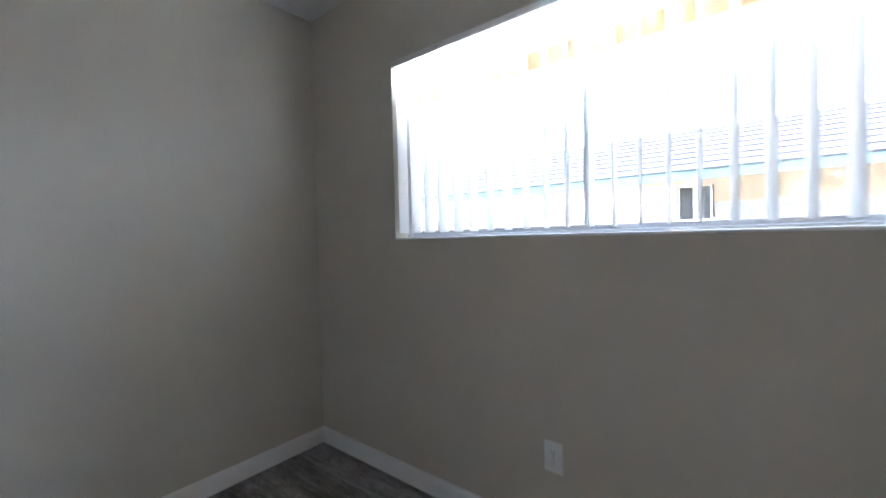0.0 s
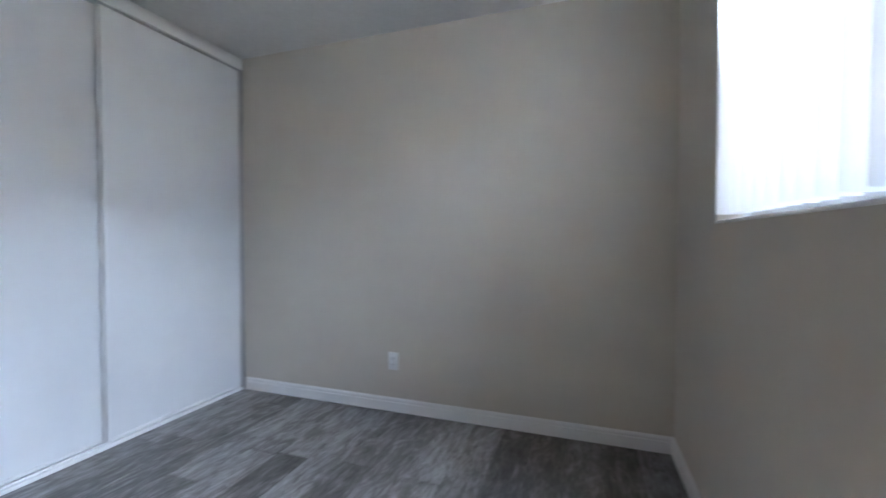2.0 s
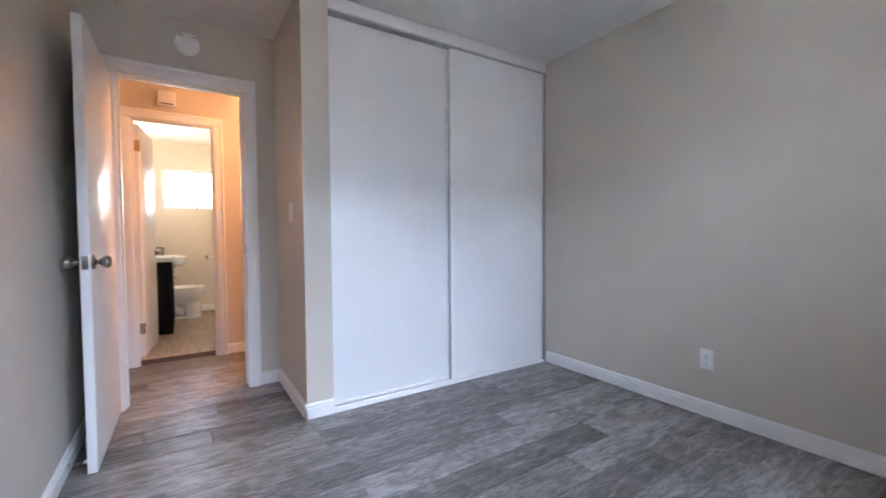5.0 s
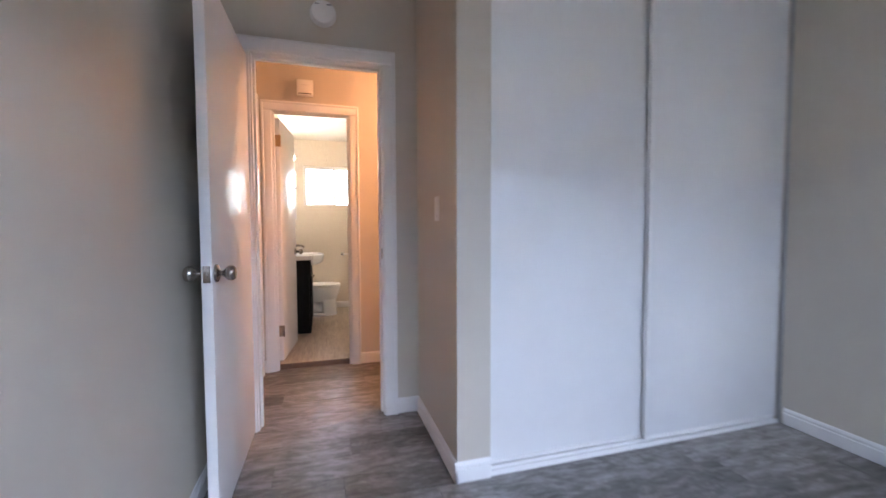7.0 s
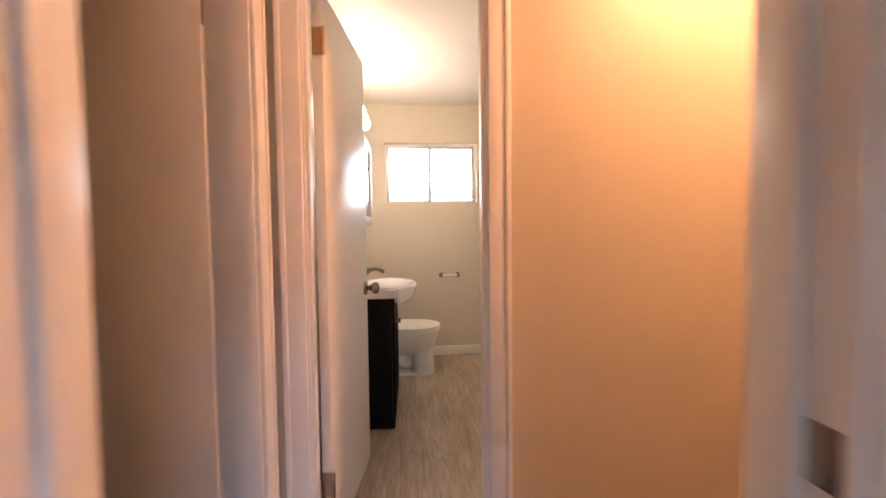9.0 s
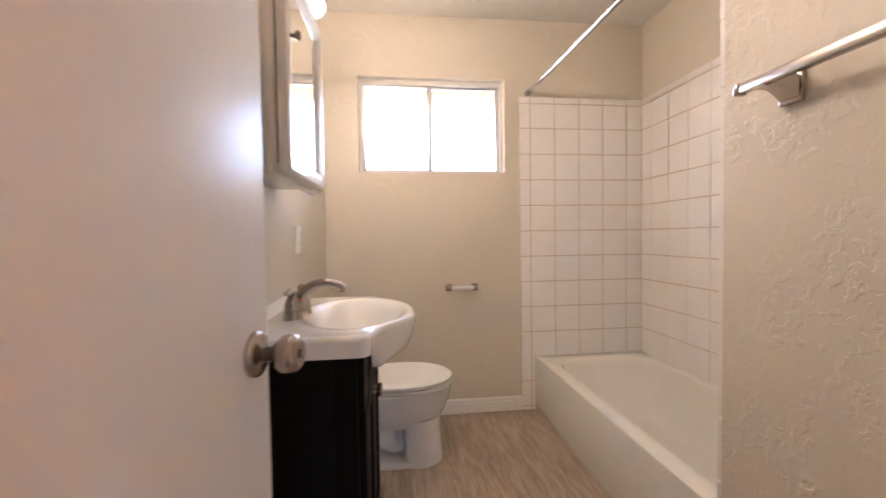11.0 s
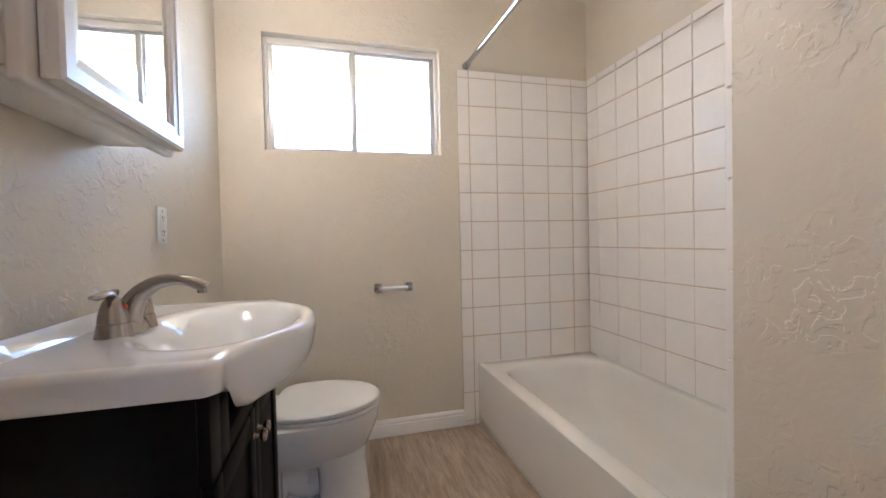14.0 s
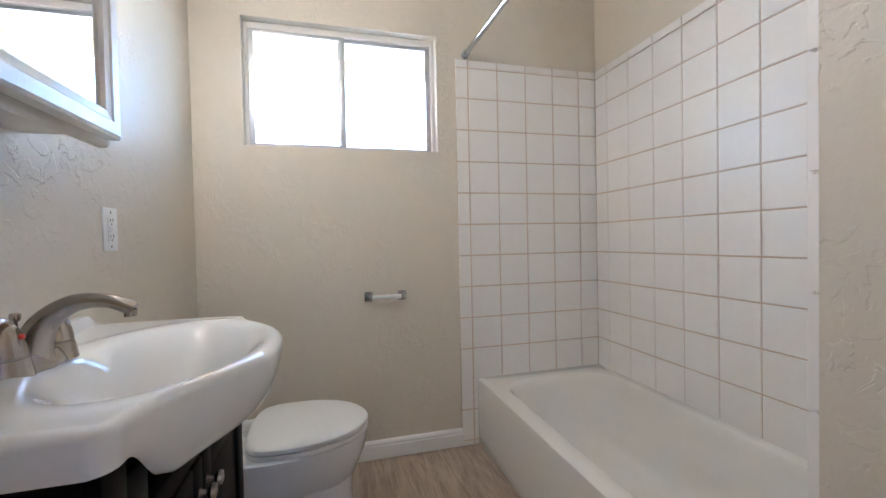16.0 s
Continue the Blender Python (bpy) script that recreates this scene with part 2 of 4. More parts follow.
def tube(bm, points, radii, k=14, squash=1.0):
    """A round bar along points; radii one number or one for each point."""
    points = [Vector(p) for p in points]
    if not isinstance(radii, (list, tuple)):
        radii = [radii] * len(points)
    loops = []
    for i, p in enumerate(points):
        d = (points[min(i + 1, len(points) - 1)] - points[max(i - 1, 0)]).normalized()
        q = d.to_track_quat("Z", "Y")
        loops.append([p + q @ Vector((radii[i] * math.cos(j * math.tau / k), radii[i] * squash * math.sin(j * math.tau / k), 0)) for j in range(k)])
    return rings(bm, loops)


def bend(points, n=8):
    """A smooth line through the points."""
    points = [Vector(p) for p in points]
    ends = [2 * points[0] - points[1], *points, 2 * points[-1] - points[-2]]
    out = []
    for a, b, c, d in zip(ends, ends[1:], ends[2:], ends[3:]):
        for i in range(n):
            t = i / n
            out.append(0.5 * (2 * b + (c - a) * t + (2 * a - 5 * b + 4 * c - d) * t * t + (3 * b - a - 3 * c + d) * t ** 3))
    return out + [points[-1]]


def wall_mesh(axis, a0, a1, s0, s1, z0, z1, holes=()):
    """A wall a0..a1 thick, s0..s1 long, with holes (s0, s1, z0, z1) right through it."""
    bm = bmesh.new()
    ss = sorted({s0, s1, *[q for h in holes for q in h[:2]]})
    zs = sorted({z0, z1, *[q for h in holes for q in h[2:]]})
    for sa, sb in zip(ss, ss[1:]):
        for za, zb in zip(zs, zs[1:]):
            sm, zm = (sa + sb) / 2, (za + zb) / 2
            if any(h[0] < sm < h[1] and h[2] < zm < h[3] for h in holes):
                continue
            box(bm, *((a0, a1, sa, sb) if axis == "x" else (sa, sb, a0, a1)), za, zb)
    bmesh.ops.remove_doubles(bm, verts=bm.verts, dist=1e-5)
    bm.verts.index_update()
    seen = {}
    for f in list(bm.faces):
        seen.setdefault(frozenset(v.index for v in f.verts), []).append(f)
    twins = [f for fs in seen.values() if len(fs) > 1 for f in fs]
    bmesh.ops.delete(bm, geom=twins, context="FACES")
    return bm


# ---- plan ----
XE, YN, YS = 2.845, 2.5, -0.48            # bedroom: east, north, south faces
XD, XDH = -0.744, -0.854                  # bedroom door wall: bedroom face, hall face
YC = 0.565                                # south face of the closet's side wall
H = 2.44
XH, XB = -1.734, -1.819                   # bathroom door wall: hall face, bathroom face
XBB = -1.963                              # the same bathroom face on the bathroom's own grid
YHS, HH = -0.443, 2.42                    # hall south face, hall ceiling
XW, YL, YR, YT, XT, HB = -4.395, -0.374, 1.61, 0.806, -2.825, 2.41
D1 = (-0.34, 0.366, 2.047)                 # bedroom doorway: from, to, height
D2 = (-0.348, 0.238, 2.014)               # bathroom doorway
D3 = (-1.60, -0.93, 2.02)                 # side doorway of the hall (along x)
W1 = (0.02, 1.857, 1.187, 2.030)           # bedroom window
W2 = (-0.173, 0.707, 1.482, 2.047)           # bathroom window

structure("wall_east", wall_mesh("x", XE, XE + 0.16, YS - 0.1, YN + 0.1, -0.15, H + 0.1, [W1]), PAINT, "greige painted bedroom wall with a wide window")
structure("wall_north", wall_mesh("y", YN, YN + 0.1, XDH, XE, -0.15, H + 0.1), PAINT, "plain greige painted bedroom wall")
structure("wall_south", wall_mesh("y", YS - 0.1, YS, XDH + 0.01, XE, -0.15, H + 0.1), PAINT, "greige painted wall behind the open door")
structure("wall_bedroom_door", wall_mesh("x", XDH, XD, YHS - 0.11, YN, -0.15, H + 0.1, [(D1[0], D1[1], -0.02, D1[2])]), PAINT, "greige painted wall with the bedroom doorway")
structure("wall_closet_side", wall_mesh("y", YC, YC + 0.155, XD, 0.0, -0.02, H), PAINT, "greige painted end wall beside the closet")
structure("ceiling_bedroom", boxes((XD, XE, YS, YN, H, H + 0.12)), POPCORN, "white sprayed popcorn bedroom ceiling", "ceiling")

structure("wall_hall_west", wall_mesh("x", XB, XH, YHS - 0.11, 3.0, -0.15, H + 0.1, [(D2[0], D2[1], -0.02, D2[2])]), PAINT, "greige hall wall with the bathroom doorway")
structure("wall_hall_south", wall_mesh("y", YHS - 0.11, YHS, XH, XDH, -0.15, H + 0.1, [(D3[0], D3[1], -0.02, D3[2])]), PAINT, "greige hall wall with an open side doorway")
structure("wall_hall_north", wall_mesh("y", 3.0, 3.1, XB, XDH, -0.15, H + 0.1), PAINT, "plain greige wall closing the hall")
structure("wall_hall_east", wall_mesh("x", XDH, XDH + 0.1, YN + 0.1, 3.0, -0.15, H + 0.1), PAINT, "plain greige hall wall")
structure("ceiling_hall", boxes((XH, XDH, YHS, 3.0, HH, HH + 0.12)), POPCORN, "white sprayed popcorn hall ceiling", "ceiling")

structure("wall_bath_window", wall_mesh("x", XW - 0.16, XW, YL - 0.1, YR + 0.1, -0.15, H + 0.1, [W2]), BATH_PAINT, "cream trowelled bathroom wall with a small window")
structure("wall_bath_south", wall_mesh("y", YL - 0.1, YL, XW, XBB, -0.15, H + 0.1), BATH_PAINT, "cream trowelled bathroom wall behind the vanity")
structure("wall_bath_tub", wall_mesh("y", YR, YR + 0.1, XW, XT, -0.15, H + 0.1), BATH_PAINT, "cream bathroom wall above the tub tiles")
structure("wall_bath_towel", boxes((XT, XBB, YT, YR + 0.1, -0.15, H + 0.1)), BATH_PAINT, "cream trowelled wall carrying the towel bar")
structure("ceiling_bath", boxes((XW, XBB, YL, YR, HB, HB + 0.12)), CEILING, "flat cream white bathroom ceiling", "ceiling")

# room behind the hall's side doorway, closed and plain
structure("wall_side_room_south", wall_mesh("y", -2.4, -2.3, -2.3, -0.2, -0.15, H + 0.1), PAINT, "plain greige side room wall")
structure("wall_side_room_west", wall_mesh("x", -2.4, -2.3, -2.4, YHS - 0.11, -0.15, H + 0.1), PAINT, "plain greige side room wall")
structure("wall_side_room_east", wall_mesh("x", -0.2, -0.1, -2.4, YS - 0.1, -0.15, H + 0.1), PAINT, "plain greige side room wall")
structure("wall_side_room_north", wall_mesh("y", YL - 0.3, YL - 0.2, -2.4, XB, -0.15, H + 0.1), PAINT, "plain greige side room wall")
structure("ceiling_side_room", boxes((-2.3, -0.2, -2.3, YHS - 0.11, H, H + 0.12)), POPCORN, "white sprayed side room ceiling", "ceiling")

floor = structure("floor_bedroom", boxes((XH - 0.04, XE, -2.3, 3.0, -0.12, -0.006)), SUBFLOOR, "grey oak look vinyl plank floor", "floor")
structure("floor_bath", boxes((XW, XBB, YL, YR, -0.12, 0.0), (XBB, XBB + 0.035, -0.28, 0.37, -0.12, 0.0)), BATH_VINYL, "beige travertine look sheet vinyl floor", "floor")
structure("threshold", boxes((XB + 0.033, XB + 0.055, D2[0] + 0.012, D2[1] - 0.012, -0.1, 0.038), bevel=0.003), THRESHOLD, "dark worn wooden threshold strip", "threshold")


# ---- trim ----
def baseboard(name, x0, y0, x1, y1, h=0.092, t=0.014):
    """A moulded board whose back runs from (x0, y0) to (x1, y1); the room lies to the left of that line."""
    d = Vector((x1 - x0, y1 - y0, 0))
    n = Vector((-d.y, d.x, 0)).normalized()
    shape = ((0, 0.004), (t, 0.004), (t, h * 0.70), (t * 0.72, h * 0.73), (t * 0.72, h * 0.80), (t * 0.88, h * 0.83), (t * 0.80, h * 0.89), (t * 0.5, h * 0.96), (t * 0.3, h), (0, h))
    bm = bmesh.new()
    a, b = Vector((x0, y0, 0)), Vector((x1, y1, 0))
    rings(bm, [[p + n * o + Vector((0, 0, z)) for o, z in shape] for p in (a, b)])
    return structure(name, bm, TRIM, "white moulded wooden baseboard", "baseboard")


baseboard("baseboard_north", XE, YN, 0.02, YN)
baseboard("baseboard_east", XE, YS, XE, YN)
baseboard("baseboard_south", XD, YS, XE, YS)
baseboard("baseboard_closet_side", 0.014, YC, XD, YC)
baseboard("baseboard_closet_end", 0.0, YC + 0.155, 0.0, YC - 0.014)
baseboard("baseboard_door_wall", XD, YC, XD, D1[1] + 0.07)
baseboard("baseboard_hall_west", XH, 3.0, XH, D2[1] + 0.062)
baseboard("baseboard_hall_corner", XH, D2[0] - 0.062, XH, YHS)
baseboard("baseboard_hall_stub", XH, YHS, D3[0] - 0.062, YHS)
baseboard("baseboard_bath_window", XW, 0.808, XW, YL)
baseboard("baseboard_bath_south", XW, YL, XBB, YL)


def casing(name, axis, plane, side, s0, s1, top, width=0.062, thick=0.016, depth=0.11, label="white painted wooden door casing and jamb"):
    """Casing on both faces of a wall, with the jamb lining between; side: +1 if the named face looks to +axis, and the wall lies behind it."""
    top_ob = thing(name, label, "door frame", kind="structure")

    def put(part_name, a0, a1, b0, b1, z0, z1, bevel=0.004):
        a0, a1 = sorted((a0, a1))
        bm = bmesh.new()
        box(bm, *((a0, a1, b0, b1) if axis == "x" else (b0, b1, a0, a1)), z0, z1, bevel=bevel)
        part(part_name, bm, TRIM, top_ob)

    for f, s in ((plane, side), (plane - side * depth, -side)):
        put("casing_side", f, f + s * thick, s0 - width, s0 + 0.004, -0.004, top - 0.004)
        put("casing_side", f, f + s * thick, s1 - 0.004, s1 + width, -0.004, top - 0.004)
        put("casing_head", f, f + s * (thick + 0.002), s0 - width, s1 + width, top - 0.004, top + width)
        put("casing_back_band", f, f + s * (thick + 0.006), s0 - width - 0.006, s0 - width + 0.012, -0.004, top + width, 0.003)
        put("casing_back_band", f, f + s * (thick + 0.006), s1 + width - 0.012, s1 + width + 0.006, -0.004, top + width, 0.003)
        put("casing_back_band", f, f + s * (thick + 0.007), s0 - width - 0.006, s1 + width + 0.006, top + width - 0.012, top + width + 0.006, 0.003)
    a0, a1 = plane + side * 0.002, plane - side * (depth + 0.002)
    put("jamb", a0, a1, s0 - 0.012, s0 + 0.012, -0.004, top, 0.002)
    put("jamb", a0, a1, s1 - 0.012, s1 + 0.012, -0.004, top, 0.002)
    put("jamb_head", a0, a1, s0 + 0.012, s1 - 0.012, top - 0.012, top + 0.012, 0.002)
    return top_ob, put


frame_1, put = casing("door_frame_1", "x", XD, 1, *D1)
put("door_stop", XD - 0.045, XD - 0.08, D1[1] - 0.024, D1[1] - 0.011, 0, D1[2] - 0.012, 0.002)
put("door_stop", XD - 0.045, XD - 0.08, D1[0] + 0.011, D1[0] + 0.024, 0, D1[2] - 0.012, 0.002)
put("door_stop_head", XD - 0.045, XD - 0.08, D1[0] + 0.024, D1[1] - 0.024, D1[2] - 0.024, D1[2] - 0.011, 0.002)
part("strike_plate", boxes((XD - 0.042, XD - 0.010, D1[1] - 0.0145, D1[1] - 0.011, 0.93, 0.99), bevel=0.001), NICKEL, frame_1, "brushed nickel strike plate")
frame_2, put = casing("door_frame_2", "x", XH, 1, *D2, depth=XH - XB)
put("door_stop", XB + 0.045, XB + 0.08, D2[1] - 0.024, D2[1] - 0.011, 0, D2[2] - 0.012, 0.002)
put("door_stop", XB + 0.045, XB + 0.08, D2[0] + 0.011, D2[0] + 0.024, 0, D2[2] - 0.012, 0.002)
put("door_stop_head", XB + 0.045, XB + 0.08, D2[0] + 0.024, D2[1] - 0.024, D2[2] - 0.024, D2[2] - 0.011, 0.002)
part("strike_plate", boxes((XB + 0.011, XB + 0.043, D2[1] - 0.0145, D2[1] - 0.011, 0.885, 0.955), bevel=0.001), NICKEL, frame_2, "brushed nickel strike plate")
part("latch_hole", boxes((XB + 0.013, XB + 0.028, D2[1] - 0.0155, D2[1] - 0.014, 0.90, 0.94)), DARK, frame_2)
frame_3, put = casing("door_frame_3", "y", YHS, 1, *D3)


# ---- doors ----
def knob(parent, at, out, turn_button=False):
    """A round knob on its rose, pointing along out from the door's face."""
    m = Matrix.Translation(at) @ Vector(out).to_track_quat("Z", "X").to_matrix().to_4x4()
    k = part("door_knob", lathe(bmesh.new(), [(0.0105, 0.0), (0.0105, 0.022), (0.013, 0.028), (0.020, 0.033), (0.0265, 0.041), (0.0285, 0.050), (0.0275, 0.058), (0.023, 0.0645), (0.018, 0.067), (0.0165, 0.066), (0.008, 0.066)], m), NICKEL, parent, "brushed nickel round door knob")
    r = part("rose", lathe(bmesh.new(), [(0.033, -0.001), (0.033, 0.004), (0.031, 0.008), (0.025, 0.011), (0.015, 0.013), (0.012, 0.016)], m), NICKEL, k)
    if turn_button:
        bm = bmesh.new()
        box(bm, -0.006, 0.006, -0.0016, 0.0016, 0.065, 0.070, bevel=0.001)
        bmesh.ops.transform(bm, matrix=m, verts=bm.verts)
        part("turn_button", bm, NICKEL, k)
    return k


# leaf in its own axes: hinge at the origin, leaf along +x, thickness 0..0.036 along +y
def door_leaf(name, label, at, turn, width, height, knob_z, both=True, button=False, hinge_mats=(NICKEL, NICKEL), latch=True):
    d = thing(name, label, "door", at, turn, kind="structure")
    part("leaf", boxes((0.003, width, 0.0, 0.036, 0.008, height), bevel=0.002), DOOR, d)
    if knob_z:
        knob(d, (width - 0.046, 0.036, knob_z), (0, 1, 0), button)
        if both:
            knob(d, (width - 0.046, 0.0, knob_z), (0, -1, 0))
    if latch:
        part("latch_plate", boxes((width - 0.001, width + 0.0015, 0.006, 0.030, knob_z - 0.03, knob_z + 0.03), bevel=0.0007), NICKEL, d)
        part("latch_bolt", boxes((width + 0.001, width + 0.010, 0.012, 0.024, knob_z - 0.009, knob_z + 0.009), bevel=0.002), NICKEL, d)
    for z, m in zip((0.25, 1.77), hinge_mats):
        bm = boxes((0.0, 0.003, 0.002, 0.034, z - 0.045, z + 0.045))
        part("hinge", bm, m, d)
        part("hinge_pin", lathe(bmesh.new(), [(0.004, -0.047), (0.0065, -0.044), (0.0065, 0.044), (0.004, 0.047)], Matrix.Translation((-0.001, 0.04, z)), 10), m, d)
    return d


# leaves turn so that local +x runs from hinge to latch
door_leaf("door_1", "open gloss white flat bedroom door with nickel knobs", (XD + 0.004, -0.384, 0), -0.6, 0.765, 2.015, 0.945, True, False)
def mirrored_leaf(name, label, at, turn, width, height, knob_z, button, hinge_mats):
    """A leaf whose local +x still runs to the latch, with its thickness on the other side."""
    d = door_leaf(name, label, at, turn, width, height, knob_z, True, button, hinge_mats)
    for o in d.children_recursive:
        o.data.transform(Matrix.Diagonal((1, -1, 1, 1)))
        o.data.flip_normals()
    return d


mirrored_leaf("door_2", "open gloss white bathroom door with a nickel knob", (-1.848, -0.335, 0.038), 180 - 6.5, 0.610, 1.945, 0.864, True, (NICKEL, BRASS))
mirrored_leaf("door_3", "open white side room door on worn hinges", (D3[0] + 0.02, YHS - 0.112, 0), -90, 0.66, 2.005, 0.93, False, (NICKEL, BRASS))


# ---- bedroom things ----
def closet_panel(label, x0, x1, y0, y1):
    d = thing("sliding_closet_door", label, "closet door", (0, 0, 0), group="sliding closet doors")
    part("panel", boxes((x0 + 0.004, x1 - 0.003, y0 + 0.01, y1 - 0.01, 0.026, 2.352), bevel=0.001), CLOSET, d)
    for a, b in ((y0, y0 + 0.014), (y1 - 0.014, y1)):
        part("edge_stile", boxes((x0, x1, a, b, 0.026, 2.352), bevel=0.003), TRIM, d)
    part("bottom_rail", boxes((x0, x1, y0 + 0.014, y1 - 0.014, 0.020, 0.040), bevel=0.003), TRIM, d)
    return d


closet_panel("tall white flat sliding closet door on rear track", -0.078, -0.054, 0.722, 1.605)
closet_panel("tall white flat sliding closet door on front track", -0.042, -0.018, 1.577, 2.488)
track = thing("closet_track", "white painted double floor track under closet doors", "track")
part("track_base", boxes((-0.090, 0.0, 0.72, 2.5, -0.004, 0.008), bevel=0.002), TRIM, track)
for x in (-0.088, -0.049, -0.012):
    part("track_rib", boxes((x, x + 0.008, 0.72, 2.5, 0.006, 0.019), bevel=0.002), TRIM, track)
header = thing("closet_header", "white fascia board above the closet doors", "trim", kind="structure")
part("fascia_board", boxes((-0.012, 0.006, 0.72, 2.5, 2.362, 2.438), bevel=0.003), TRIM, header)
part("top_track", boxes((-0.095, -0.012, 0.72, 2.5, 2.354, 2.40), bevel=0.001), STEEL_TRACK, header, "grey metal top track")
part("side_jamb", boxes((-0.012, 0.003, 2.486, 2.4995, 0.0, 2.362), bevel=0.002), STEEL_TRACK, header, "thin grey side channel")
part("side_jamb", boxes((-0.095, -0.006, 0.7205, 0.7235, 0.0, 2.362)), TRIM, header)


def wall_outlet(name, label, m, gfci=False):
    """A receptacle with its plate on the plane z = 0, upright along y; m places it."""
    d = thing(name, label, "outlet")
    d.matrix_world = m
    part("cover_plate", boxes((-0.035, 0.035, -0.057, 0.057, 0, 0.005), bevel=0.002), PLASTIC, d)
    if gfci:
        part("insert", boxes((-0.0165, 0.0165, -0.0335, 0.0335, 0.004, 0.007), bevel=0.0012), PLASTIC, d)
        for y in (-0.004, 0.006):
            part("test_button", boxes((-0.009, 0.009, y - 0.004, y + 0.004, 0.006, 0.0085), bevel=0.0008), PLASTIC, d)
    for y in (-0.021, 0.021) if gfci else (-0.0195, 0.0195):
        r = d
        if not gfci:
            r = part("receptacle", boxes((-0.0165, 0.0165, y - 0.0145, y + 0.0145, 0.004, 0.0068), bevel=0.002), PLASTIC, d)
        for x, s in ((-0.0065, 0.004), (0.0065, 0.005)):
            part("slot", boxes((x - 0.001, x + 0.001, y - s + 0.003, y + s + 0.003, 0.006, 0.0074)), DARK, r)
        part("ground_hole", boxes((-0.002, 0.002, y - 0.009, y - 0.005, 0.006, 0.0074)), DARK, r)
    for y in ((-0.045, 0.045) if gfci else (0.0,)):
        part("screw", lathe(bmesh.new(), [(0.003, 0.004), (0.003, 0.0055), (0.0015, 0.006)], Matrix.Translation((0, y, 0)), 10), NICKEL, d)
    return d


def facing(x, y, z, direction):
    """On an upright wall that faces +x, -x, +y or -y."""
    return Matrix.Translation((x, y, z)) @ Euler((radians(90), 0, radians({"-y": 0, "+x": 90, "+y": 180, "-x": -90}[direction]))).to_matrix().to_4x4()


wall_outlet("wall_outlet", "white duplex outlet on the plain greige wall", facing(1.230, YN, 0.331, "-y"))
wall_outlet("wall_outlet", "white duplex outlet below the bedroom window", facing(XE, 1.067, 0.370, "-x"))


def light_switch(m):
    d = thing("light_switch", "white rocker light switch on the closet end wall", "switch")
    d.matrix_world = m
    part("cover_plate", boxes((-0.0375, 0.0375, -0.06, 0.06, 0, 0.006), bevel=0.0025), PLASTIC, d)
    part("rocker", boxes((-0.0165, 0.0165, -0.0335, 0.0335, 0.005, 0.009), bevel=0.0015), PLASTIC, d)
    part("rocker_gap", boxes((-0.012, 0.012, -0.0365, -0.035, 0.0055, 0.0066)), DARK, d)
    return d


light_switch(facing(-0.303, YC, 1.204, "-y"))

smoke = thing("smoke_alarm", "round white smoke alarm high on the wall", "smoke alarm")
smoke.matrix_world = facing(XD, 0.042, 2.281, "+x")
part("alarm_body", lathe(bmesh.new(), [(0.070, 0.0), (0.070, 0.008), (0.066, 0.012), (0.065, 0.024), (0.058, 0.033), (0.030, 0.037), (0.010, 0.0375)], k=40), PLASTIC, smoke)
part("test_button", lathe(bmesh.new(), [(0.012, 0.037), (0.012, 0.039), (0.009, 0.040)], Matrix.Translation((0.0, 0.02, -0.001))), PLASTIC, smoke)
for a in (50, 130):
    part("vent_slot", boxes((0.05 * math.cos(radians(a)) - 0.012, 0.05 * math.cos(radians(a)) + 0.012, 0.05 * math.sin(radians(a)) - 0.002, 0.05 * math.sin(radians(a)) + 0.002, 0.0335, 0.0358)), DARK, smoke)

chime = thing("door_chime", "square white plastic chime box above the doorway", "door chime")
chime.matrix_world = facing(XH, -0.095, 2.190, "+x")
part("chime_cover", boxes((-0.061, 0.061, -0.06, 0.06, 0, 0.042), bevel=0.006), PLASTIC, chime)
part("chime_slot", boxes((-0.046, 0.046, -0.050, -0.042, 0.041, 0.0425)), DARK, chime)
part("chime_line", boxes((-0.025, 0.025, 0.018, 0.020, 0.0415, 0.0424)), STEEL_TRACK, chime)

stop = thing("spring_door_stop", "white tipped spring door stop on the baseboard", "door stop")
spiral = [(-0.02 + 0.006 * math.cos(i * 0.9), YS + 0.012 + i * 0.00062, 0.05 + 0.006 * math.sin(i * 0.9)) for i in range(100)]
part("spring", tube(bmesh.new(), spiral, 0.0012, 6), CHROME, stop)
part("rubber_tip", lathe(bmesh.new(), [(0.006, 0), (0.0085, 0.003), (0.0085, 0.012), (0.006, 0.016)], Matrix.Translation((-0.02, YS + 0.070, 0.05)) @ Euler((radians(-90), 0, 0)).to_matrix().to_4x4(), 14), PLASTIC, stop)

